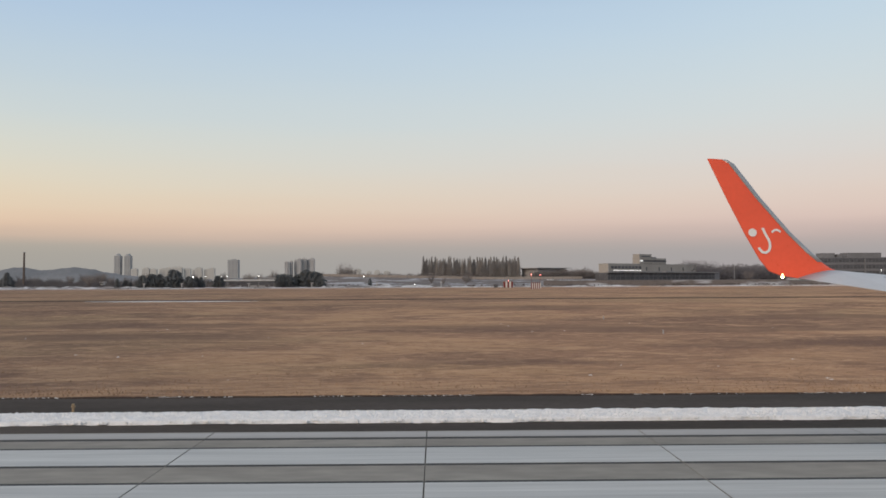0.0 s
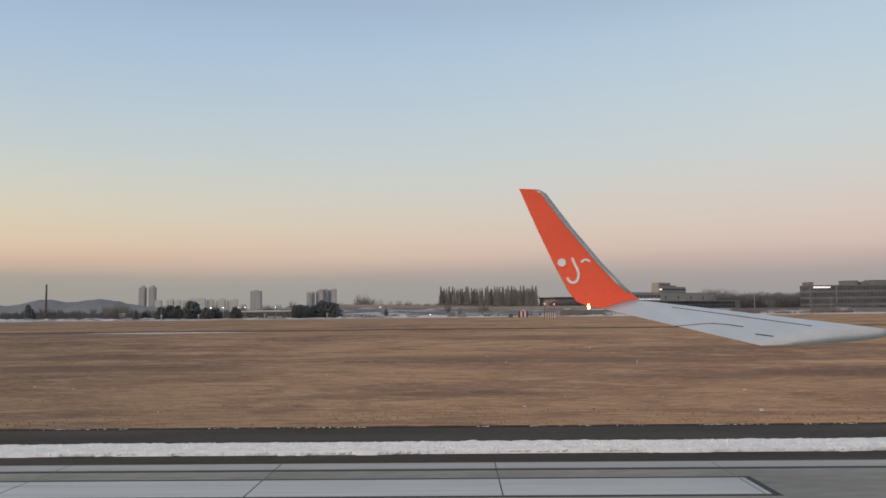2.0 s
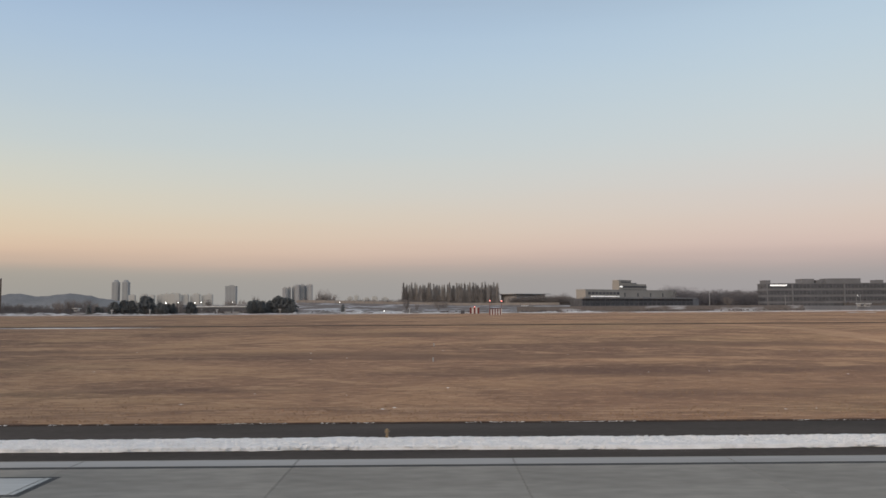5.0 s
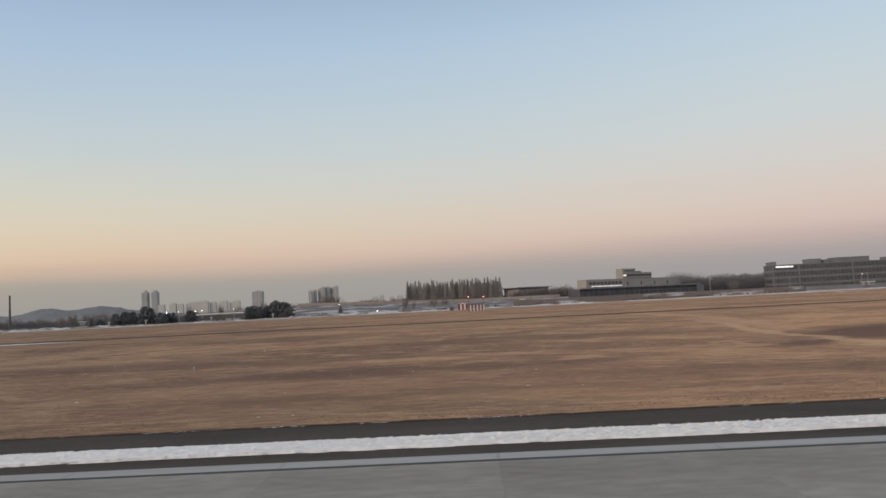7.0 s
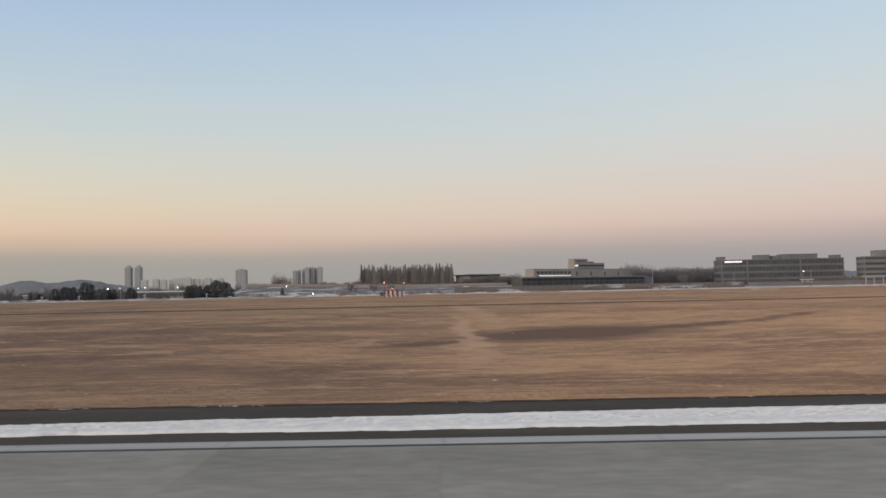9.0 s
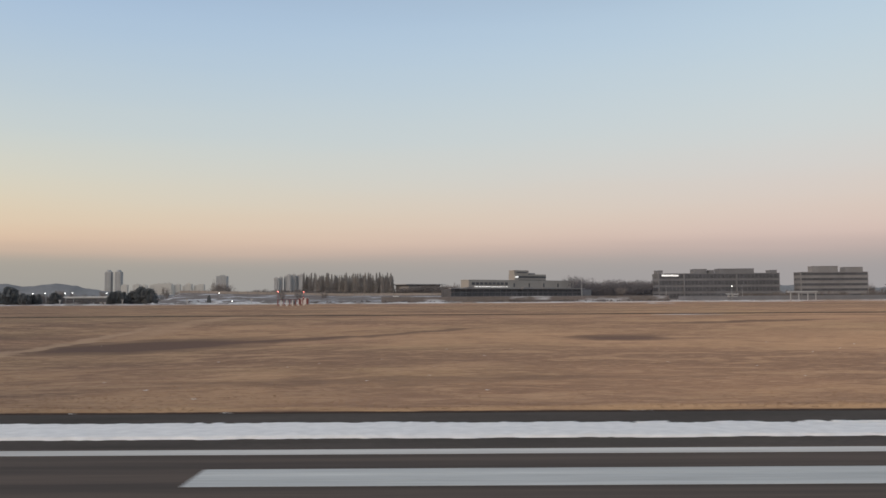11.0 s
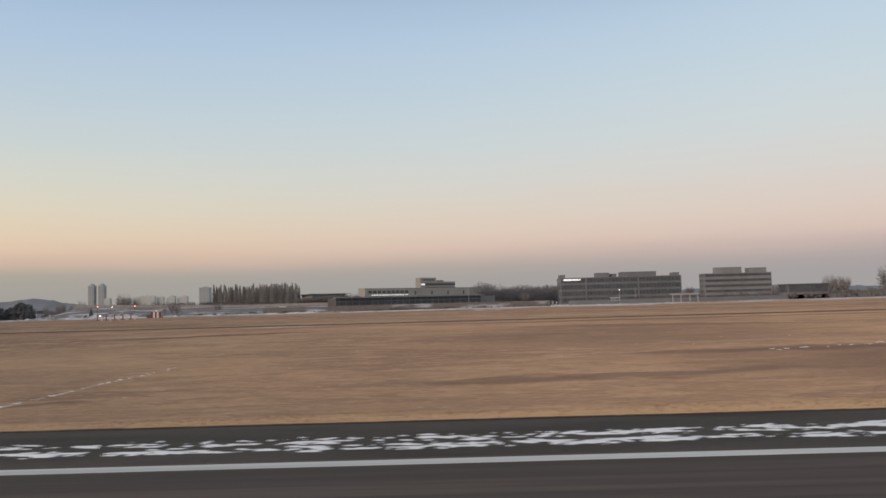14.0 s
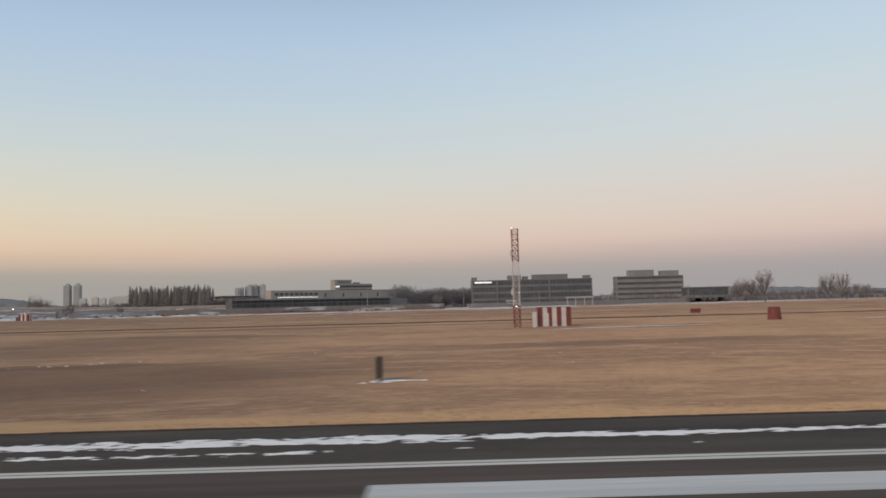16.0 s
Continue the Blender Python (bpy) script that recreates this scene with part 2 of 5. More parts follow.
def sticks(name, segs, material):
    """Many three-sided tapered sticks in one mesh; segs: (a, b, r0, r1)."""
    v, f = [], []
    for a, b, r0, r1 in segs:
        d = (b - a).normalized()
        u = d.orthogonal().normalized()
        w = d.cross(u)
        k = len(v)
        for p, r in ((a, r0), (b, r1)):
            for j in range(3):
                an = 2.0944 * j
                v.append(p + (u * math.cos(an) + w * math.sin(an)) * r)
        for j in range(3):
            f.append((k + j, k + (j + 1) % 3, k + 3 + (j + 1) % 3, k + 3 + j))
    return data_mesh(name, v, f, material)


def blade_material(name, light, dark):
    m = bpy.data.materials.new(name)
    m.use_nodes = True
    n, l = m.node_tree.nodes, m.node_tree.links
    b = n["Principled BSDF"]
    b.inputs["Roughness"].default_value = 0.9
    b.inputs["Specular IOR Level"].default_value = 0.1
    geo = n.new("ShaderNodeNewGeometry")
    co = n.new("ShaderNodeTexCoord")
    t = n.new("ShaderNodeTexNoise")
    t.inputs["Scale"].default_value, t.inputs["Detail"].default_value = 0.12, 4
    l.new(co.outputs["Object"], t.inputs["Vector"])
    r = n.new("ShaderNodeMapRange")
    r.inputs["From Min"].default_value, r.inputs["From Max"].default_value = 0.35, 0.65
    l.new(t.outputs[0], r.inputs["Value"])
    mid = n.new("ShaderNodeMath")
    mid.operation = "MULTIPLY_ADD"
    l.new(geo.outputs["Random Per Island"], mid.inputs[0])
    mid.inputs[1].default_value = 0.6
    h = n.new("ShaderNodeMath")
    h.operation = "MULTIPLY"
    l.new(r.outputs[0], h.inputs[0])
    h.inputs[1].default_value = 0.5
    l.new(h.outputs[0], mid.inputs[2])
    x = n.new("ShaderNodeMix")
    x.data_type = "RGBA"
    x.inputs["A"].default_value, x.inputs["B"].default_value = (*light, 1), (*dark, 1)
    l.new(mid.outputs[0], x.inputs["Factor"])
    l.new(x.outputs["Result"], b.inputs["Base Color"])
    return m


M_BLADE = blade_material("dry_blades", (0.43, 0.285, 0.18), (0.22, 0.142, 0.098))

# ---- ground ----
def ground_material():
    m = bpy.data.materials.new("dry_winter_grass")
    m.use_nodes = True
    n, l = m.node_tree.nodes, m.node_tree.links
    b = n["Principled BSDF"]
    b.inputs["Roughness"].default_value = 0.95
    b.inputs["Diffuse Roughness"].default_value = 1.0
    b.inputs["Specular IOR Level"].default_value = 0.1
    co = n.new("ShaderNodeTexCoord")

    def noise_of(scale, stretch, lo, hi, detail=5):
        mp = n.new("ShaderNodeMapping")
        mp.inputs["Scale"].default_value = stretch
        l.new(co.outputs["Object"], mp.inputs[0])
        t = n.new("ShaderNodeTexNoise")
        t.inputs["Scale"].default_value, t.inputs["Detail"].default_value, t.inputs["Distortion"].default_value = scale, detail, 0.7
        l.new(mp.outputs[0], t.inputs["Vector"])
        r = n.new("ShaderNodeMapRange")
        r.inputs["From Min"].default_value, r.inputs["From Max"].default_value = lo, hi
        l.new(t.outputs[0], r.inputs["Value"])
        return r.outputs[0]

    def mixed(fac, a, c):
        x = n.new("ShaderNodeMix")
        x.data_type = "RGBA"
        for sock, val in (("Factor", fac), ("A", a), ("B", c)):
            if isinstance(val, tuple):
                x.inputs[sock].default_value = (*val, 1)
            elif isinstance(val, float):
                x.inputs[sock].default_value = val
            else:
                l.new(val, x.inputs[sock])
        return x.outputs["Result"]

    def times(a, c):
        x = n.new("ShaderNodeMath")
        x.operation = "MULTIPLY"
        for i, val in enumerate((a, c)):
            if isinstance(val, float):
                x.inputs[i].default_value = val
            else:
                l.new(val, x.inputs[i])
        return x.outputs[0]

    straw, brown, dark, olive = (0.375, 0.240, 0.150), (0.262, 0.163, 0.112), (0.148, 0.093, 0.073), (0.265, 0.192, 0.118)
    c = mixed(noise_of(0.045, (0.8, 1, 1), 0.44, 0.56, 12), straw, brown)
    c = mixed(times(noise_of(0.021, (0.8, 1, 1), 0.49, 0.60, 12), 0.75), c, olive)
    c = mixed(times(noise_of(0.034, (0.6, 1.1, 1), 0.50, 0.58, 12), 0.9), c, dark)
    c = mixed(times(noise_of(0.16, (0.7, 1, 1), 0.50, 0.60, 12), 0.6), c, (0.175, 0.110, 0.082))
    c = mixed(times(noise_of(0.27, (0.5, 1, 1), 0.52, 0.62, 12), 0.6), c, (0.45, 0.30, 0.19))
    c = mixed(times(noise_of(0.7, (0.5, 1, 1), 0.52, 0.64, 8), 0.45), c, (0.165, 0.103, 0.077))
    c = mixed(times(noise_of(1.1, (0.4, 1, 1), 0.54, 0.66, 8), 0.42), c, (0.50, 0.335, 0.215))
    c = mixed(times(noise_of(2.6, (0.4, 1, 1), 0.52, 0.64, 6), 0.45), c, (0.165, 0.103, 0.075))
    c = mixed(times(noise_of(3.6, (0.35, 1, 1), 0.55, 0.66, 6), 0.5), c, (0.56, 0.385, 0.255))
    sep = n.new("ShaderNodeSeparateXYZ")
    l.new(co.outputs["Object"], sep.inputs[0])
    far = n.new("ShaderNodeMapRange")
    far.inputs["From Min"].default_value, far.inputs["From Max"].default_value = 430, 470
    l.new(sep.outputs["Y"], far.inputs["Value"])
    # thin left-over snow: patches beyond the field, small flecks in it
    wander = n.new("ShaderNodeTexNoise")
    wander.inputs["Scale"].default_value, wander.inputs["Detail"].default_value = 0.25, 5
    l.new(co.outputs["Object"], wander.inputs["Vector"])
    shove = n.new("ShaderNodeVectorMath")
    shove.operation = "MULTIPLY_ADD"
    l.new(wander.outputs["Color"], shove.inputs[0])
    shove.inputs[1].default_value = (7, 7, 0)
    l.new(co.outputs["Object"], shove.inputs[2])

    def patch(x, y, rx, ry, turn, depth, colour):
        """A soft-edged patch of other grass, an ellipse with a wandering edge."""
        nonlocal c
        mp = n.new("ShaderNodeMapping")
        mp.vector_type = "TEXTURE"
        mp.inputs["Location"].default_value = (site_x(x, y) + 3.5, y + 3.5, 0)
        mp.inputs["Rotation"].default_value = (0, 0, radians(turn))
        mp.inputs["Scale"].default_value = (rx, ry, 1000)
        l.new(shove.outputs[0], mp.inputs[0])
        ln = n.new("ShaderNodeVectorMath")
        ln.operation = "LENGTH"
        l.new(mp.outputs[0], ln.inputs[0])
        r = n.new("ShaderNodeMapRange")
        r.inputs["From Min"].default_value, r.inputs["From Max"].default_value = 1.15, 0.55
        r.inputs["To Max"].default_value = depth
        l.new(ln.outputs["Value"], r.inputs["Value"])
        c = mixed(r.outputs[0], c, colour)

    damp, pale, tan = (0.135, 0.088, 0.070), (0.44, 0.30, 0.20), (0.47, 0.305, 0.18)
    patch(330, 95, 240, 140, 0, 0.28, (0.52, 0.33, 0.20))
    patch(279, 52, 26, 18, 0, 0.75, (0.17, 0.108, 0.080))
    patch(262, 100, 26, 26, 0, 0.5, (0.17, 0.108, 0.080))
    patch(72, 46, 28, 12, 0, 0.3, (0.22, 0.14, 0.10))
    patch(255, 28.6, 150, 2.6, 0, 0.9, (0.50, 0.325, 0.185))
    patch(113, 140, 60, 2.6, 94, 0.5, pale)
    for x, y, rx, ry, turn, depth in ((121.0, 86, 15, 12.5, 38, 1.0), (106.2, 74.5, 7, 2.0, 43, 0.85), (136.5, 91, 13, 2.6, 24, 0.9), (151.8, 101.5, 12, 1.9, 45, 0.75), (84, 96, 26, 6, 8, 0.6), (66, 58, 22, 3.5, 4, 0.6), (173.3, 87.2, 6.5, 5.5, 0, 0.9), (202.7, 121, 18, 2.8, 18, 0.85), (290, 150, 55, 5, -2, 0.6), (275, 118, 26, 4, -16, 0.5),
                                      (70, 43, 14, 2.2, 2, 0.5), (58, 74, 20, 4.5, 5, 0.55), (-2, 68, 18, 5, 5, 0.6), (-4, 84, 24, 5, 3, 0.5), (246, 48, 16, 2.6, 3, 0.6), (271, 66, 20, 3.0, 2, 0.65), (32, 45, 10, 2.2, 0, 0.45),
                                      (38, 78, 20, 6, -4, 0.5), (90, 50, 12, 2.8, 0, 0.5), (150, 45, 18, 2.6, 2, 0.45), (330, 80, 24, 5, 4, 0.5), (45, 118, 22, 7, 0, 0.5), (215.6, 41.5, 1.2, 1.2, 0, 0.6)):
        patch(x, y, rx, ry, turn, depth, damp)
    patch(110.0, 88, 36, 1.6, 91.5, 0.7, (0.45, 0.315, 0.215))
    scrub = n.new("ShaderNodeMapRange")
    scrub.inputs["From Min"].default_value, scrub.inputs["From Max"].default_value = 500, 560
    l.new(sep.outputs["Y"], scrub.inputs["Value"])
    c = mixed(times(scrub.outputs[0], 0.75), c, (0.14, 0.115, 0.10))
    c = mixed(times(times(noise_of(0.035, (0.5, 2.2, 1), 0.50, 0.56), far.outputs[0]), 0.9), c, (0.62, 0.63, 0.67))
    l.new(c, b.inputs["Base Color"])
    bp = n.new("ShaderNodeBump")
    bp.inputs["Strength"].default_value, bp.inputs["Distance"].default_value = 0.7, 0.08
    l.new(noise_of(6, (0.6, 1, 1), 0.2, 0.8), bp.inputs["Height"])
    l.new(bp.outputs[0], b.inputs["Normal"])
    return m


M_GRASS = ground_material()
GROUND_Z = -0.03


def ground_drop(x, y):
    """The field falls away beyond the shoulder, less so further down the runway, and rises again to the taxiway."""
    if not -200 < x < 620:
        return 0.0
    ends = min(1, (x + 200) / 60, (620 - x) / 60)
    hollow = -0.65 * math.exp(-((x - 112) / 24) ** 2) * float(np.interp(y, (36, 50, 100, 130), (0, 1, 1, 0)))
    return hollow + float(np.interp(y, (27.9, 32, 38, 65, 90, 125), (0, -0.35, -0.72, -0.75, -0.65, 0))) * ends * (1 - 0.6 * min(max((x - 230) / 70, 0), 1))


def ground_z(x, y):
    near = 1 if 29 < y < 150 and -200 < x < 620 else 0
    return GROUND_Z + ground_drop(x, y) + near * 0.07 * noise.noise(Vector((x * 0.06, y * 0.12, 0)))


def ground_mesh():
    xs = [-6000, -1500, -600] + list(np.arange(-200, 620, 4.0)) + [800, 1500, 6000]
    ys = [-3000, -300, -60, 27.3, 27.9] + list(np.arange(29, 130, 3.0)) + [150, 200, 300, 450, 700, 1200, 2500, 6000]
    v, f = [], []
    for y in ys:
        for x in xs:
            v.append((x, y, ground_z(x, y)))
    w = len(xs)
    for j in range(len(ys) - 1):
        for i in range(w - 1):
            k = j * w + i
            f.append((k, k + 1, k + w + 1, k + w))
    return data_mesh("ground", v, f, M_GRASS, smooth=True)


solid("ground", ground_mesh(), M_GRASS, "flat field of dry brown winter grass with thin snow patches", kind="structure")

EDGE = 20.85          # far edge of the runway
CONCRETE_END = 136.0
runway = solid("road_runway", boxes((-60, CONCRETE_END, -24, EDGE, -0.3, -0.02)), M_JOINT, "bed of dark joints between runway slabs", kind="structure")
solid("road_runway_asphalt", boxes((CONCRETE_END, 720, -24, EDGE, -0.3, 0.0)), M_ASPHALT, "worn dark asphalt runway surface with faint streaks", kind="structure")
solid("road_shoulder", boxes((-60, 720, EDGE, 27.4, -0.3, -0.005)), M_SHOULDER, "dark asphalt runway shoulder between runway and grass", kind="structure")
solid("road_shoulder_south", boxes((-60, 720, -31, -24, -0.3, -0.005)), M_SHOULDER, "dark asphalt runway shoulder beside the runway", kind="structure")
solid("road_taxiway", boxes((-900, 1400, 168.5, 174, -0.3, 0.03)), M_TAXI, "narrow dark asphalt taxiway across the grass", kind="structure")

# ---- painted marks, slightly proud of the pavement ----
SLAB = 5.65
JOINT_0 = 27.0


def painted(name, label, x0, x1, y0, y1, z0=0.004, material=None, jointed=False):
    """A painted bar; over slabs it stops at each joint."""
    cuts = [x0, x1]
    if jointed:
        k0 = math.ceil((x0 - JOINT_0) / SLAB)
        cuts = [x0] + [JOINT_0 + SLAB * k for k in range(k0, k0 + 60) if x0 < JOINT_0 + SLAB * k < x1] + [x1]
    bm = boxes(*[(a + (0.018 if a > x0 else 0), b - (0.018 if b < x1 else 0), y0, y1, z0 - 0.02, z0) for a, b in zip(cuts, cuts[1:])])
    return solid(name, bm, material or M_PAINT, label, kind="structure")


painted("trim_edge_line", "worn white runway edge line on concrete", -60, CONCRETE_END, 20.04, 20.74, 0.004, M_WORNLINE, True)
for xa, xb in ((CONCRETE_END, 175.9), (178.0, 255)):
    painted("trim_edge_line_asphalt", "white painted runway edge line on asphalt", xa, xb, 19.98, 20.62, 0.004, M_LINEPAINT)
painted("trim_edge_line_outer", "white painted runway edge line on asphalt", 255, 720, 20.35, 20.62, 0.004, M_LINEPAINT)
painted("trim_edge_line_inner", "white painted runway edge line on asphalt", 255, 720, 19.98, 20.25, 0.004, M_LINEPAINT)
painted("trim_repair_strip", "dusty brown repair strip across the asphalt", 176.7, 177.4, 17.5, EDGE - 0.01, 0.004, M_REPAIR)
painted("trim_joint_seal", "black sealant line beside the edge line", -60, CONCRETE_END, 19.79, 20.0, 0.005, M_BLACKPAINT)
for k in range(6):
    y1 = 18.75 - 3.25 * k
    painted("trim_threshold_outline", "black painted outline of a threshold stripe", 7.8, 38.62, y1 - 1.78, y1 + 0.16, 0.004, M_BLACKPAINT, True)
    painted("trim_threshold_stripe", "white painted threshold stripe with black outline", 8.3, 38.44, y1 - 1.62, y1, 0.008, None, True)
for x0 in (146.0, 303.0):
    for k in range(3):
        y1 = (18.3 if x0 < 200 else 18.12) - 3.2 * k
        for q in range(3):
            painted("trim_touchdown_stripe", "white painted touchdown stripe on asphalt", x0, x0 + 22.6, y1 - 0.555 * q - 0.54, y1 - 0.555 * q, 0.006)


# ---- snow left along the shoulder ----
def snow_mesh():
    step, x0, x1 = 0.1, 0.0, 345.0
    nx, ny = int((x1 - x0) / step), 58
    low, wide = 21.0, 4.0
    idx, v, f = {}, [], []
    hs = np.zeros((nx + 1, ny + 1))
    for i in range(nx + 1):
        x = x0 + i * step
        wob = 0.22 * noise.noise(Vector((x * 0.10, 3.1, 0))) + 0.10 * noise.noise(Vector((x * 0.7, 7.7, 0)))
        wide_at = min(max((x - 92) / 22, 0), 1)
        worn = min(max((x - 135) / 35, 0), 1)
        mix = min(max((x - 190) / 30, 0), 1)
        swap = min(max((x - 268) / 22, 0), 1)
        two, thin = min(max((x - 240) / 14, 0), 1), min(max((x - 302) / 14, 0), 1)
        for j in range(ny + 1):
            y = low + wide * j / ny
            u = (y - 22.85 - 0.6 * wide_at - wob) / (0.84 + 0.48 * wide_at)
            rag = 0.75 * noise.noise(Vector((x * 0.7 + y * 0.8, y * 5, 2.7))) + 0.75 * noise.noise(Vector((x * 1.8 + y * 2.0, y * 9.5, 6.1))) + 0.6 * noise.noise(Vector((x * 4.0 + y * 3.0, y * 15, 1.1)))
            full = 1.1 - abs(u) ** 4 * 1.1 + noise.noise(Vector((x * 1.4, y * 4.6, 5.3))) * 0.10 + noise.noise(Vector((x * 4.2, y * 5.0, 8.3))) * 0.22 + worn * (rag * (0.95 + 0.75 * max(-0.7, min(1, u))) - 0.30 - 0.2 * u)
            strip = 0.32 - ((y - 22.55 - wob) / 0.62) ** 2
            bits = 0.12 - ((y - 23.85 - wob) / 0.8) ** 2
            late = max(strip, bits) + rag * 1.9 + 0.05
            # further on the band parts in two: a fuller far row and a broken near one that dies out
            far_row = 0.62 - 0.1 * thin - 0.62 * ((y - 24.2 + 0.15 * thin - wob) / (0.66 - 0.3 * thin)) ** 2
            near_row = 0.42 - 0.2 * swap - 0.75 * min(max((x - 297) / 14, 0), 1) - 0.42 * ((y - 22.85 + 0.5 * swap - wob) / (0.46 - 0.16 * swap)) ** 2
            late = (1 - two) * late + two * (max(far_row, near_row) + rag * 1.15)
            hs[i, j] = (1 - mix) * full + mix * late
    for i in range(nx):
        for j in range(ny):
            c = [(i, j), (i + 1, j), (i + 1, j + 1), (i, j + 1)]
            if sum(hs[a, b] > 0 for a, b in c) < 3:
                continue
            face = []
            for a, b in c:
                if (a, b) not in idx:
                    x, y = x0 + a * step, low + wide * b / ny
                    h = min(max(hs[a, b], 0) * 2, 1)
                    lump = 0.5 + 0.5 * noise.noise(Vector((x * 2.6, y * 2.6, 9)))
                    lump2 = 0.5 + 0.5 * noise.noise(Vector((x * 7, y * 7, 4)))
                    idx[a, b] = len(v)
                    low_lying = 1 - 0.7 * min(max((x - 150) / 50, 0), 1)
                    v.append([x, y, h * low_lying * (0.06 + (0.045 * lump + 0.045 * lump2) * (1 - 0.6 * min(max((x - 55) / 20, 0), 1)))])
                face.append(idx[a, b])
            f.append(face)
    used = [0] * len(v)
    for q in f:
        for k in q:
            used[k] += 1
    for k, count in enumerate(used):
        if count < 4:
            v[k][2] = -0.02
    return data_mesh("snow_bank", v, f, M_SNOW, smooth=True)


solid("snow_bank", snow_mesh(), M_SNOW, "ragged band of old lumpy snow along the shoulder", "snow", kind="stuff")


def snow_lumps():
    """Loose frozen lumps on and beside the bank."""
    r = random.Random(31)
    v, f = [], []
    for q in range(24000):
        x = r.uniform(2, 62) if q < 17000 else r.uniform(62, 125)
        mid = 22.85 + 0.6 * min(max((x - 92) / 22, 0), 1)
        y = mid + r.uniform(-0.82, 0.82) + 0.22 * noise.noise(Vector((x * 0.10, 3.1, 0)))
        s = r.uniform(0.014, 0.05)
        z = 0.005 + 0.085 * max(0, 1 - abs((y - mid) / 0.95) ** 4)
        k = len(v)
        for d in ((1, 0, 0), (0, 1, 0), (-1, 0, 0), (0, -1, 0), (0, 0, 1.1)):
            v.append((x + s * (d[0] + r.uniform(-.4, .4)) * 1.3, y + s * (d[1] + r.uniform(-.4, .4)), z + s * (d[2] + r.uniform(-.3, .3))))
        f += [(k, k + 1, k + 4), (k + 1, k + 2, k + 4), (k + 2, k + 3, k + 4), (k + 3, k, k + 4)]
    return data_mesh("snow_lumps", v, f, M_SNOW)


solid("snow_lumps", snow_lumps(), M_SNOW, "loose frozen lumps of snow on the bank", "snow", kind="stuff")


def snow_flecks():
    v, f = [], []
    rnd = random.Random(4)
    for _ in range(2600):
        x, y = rnd.uniform(-20, 168), 27.12 + abs(rnd.gauss(0, 0.07))
        if noise.noise(Vector((x * 0.35, 0, 4))) + 0.4 * noise.noise(Vector((x * 1.7, 0, 2))) < 0.0 + max(0, (x - 60) / 250):
            continue
        r, s = rnd.uniform(0.009, 0.024), rnd.uniform(1.4, 4.5)
        k = len(v)
        for j in range(6):
            a = j * math.pi / 3
            v.append((x + r * s * math.cos(a), y + r * math.sin(a), GROUND_Z + 0.02))
        v.append((x, y, GROUND_Z + 0.04 + r * 0.5))
        f += [(k + j, k + (j + 1) % 6, k + 6) for j in range(6)]
    return data_mesh("snow_flecks", v, f, M_SNOW)


solid("snow_flecks", snow_flecks(), M_SNOW, "small crumbs of snow along the grass edge", "snow", kind="stuff")


def smear(name, label, pts, material, lift=0.05, seed=0, kind="stuff", category="grass", rag=0.5):
    """A ragged flat patch that follows the ground along a line of (x, y, half width)."""
    v, f = [], []
    n = 14
    for i in range(len(pts) - 1):
        a, b = (Vector((site_x(q[0], q[1]), q[1], q[2])) for q in pts[i:i + 2])
        for k in range(n + (i == len(pts) - 2)):
            p = a.lerp(b, k / n)
            d = Vector((b.x - a.x, b.y - a.y)).normalized()
            t = len(v) / 2
            for s in (-1, 1):
                w = p.z * (1 + rag * noise.noise(Vector((t * 0.45, s * 5.0, seed))) + rag * 0.6 * noise.noise(Vector((t * 1.7, s * 5.0, seed))))
                x, y = p.x - d.y * w * s, p.y + d.x * w * s
                v.append((x, y, ground_z(x, y) + lift))
    for i in range(len(v) // 2 - 1):
        f.append((2 * i, 2 * i + 2, 2 * i + 3, 2 * i + 1))
    return solid(name, data_mesh(name, v, f, material), material, label, category, kind=kind)


smear("furrow", "narrow pale furrow of frosted soil across the grass", [(212.9, 39.5, 0.04), (213.3, 44, 0.12), (213.9, 54, 0.09), (214.6, 66, 0.03)], M_FURROW, 0.0, 17, category="soil", rag=1.1)
smear("snow_strip", "thin strip of old snow on the grass", [(-41, 162, 0.6), (-29, 161.5, 3.0), (-14, 160.5, 2.4), (-4, 160, 0.5)], M_SNOW, 0.06, 11, category="snow")
smear("snow_strip", "thin strip of old snow on the grass", [(325, 113, 0.2), (333, 114.5, 0.8), (343, 116, 0.9), (350, 117, 0.2)], M_SNOW, 0.06, 12, category="snow")
smear("snow_strip", "thin strip of old snow on the grass", [(376, 124, 0.2), (382, 125, 0.8), (389, 125.5, 0.2)], M_SNOW, 0.06, 13, category="snow")
smear("snow_strip", "thin strip of old snow on the grass", [(199, 160, 0.4), (206, 160, 1.5), (214, 160, 0.4)], M_SNOW, 0.06, 14, category="snow")


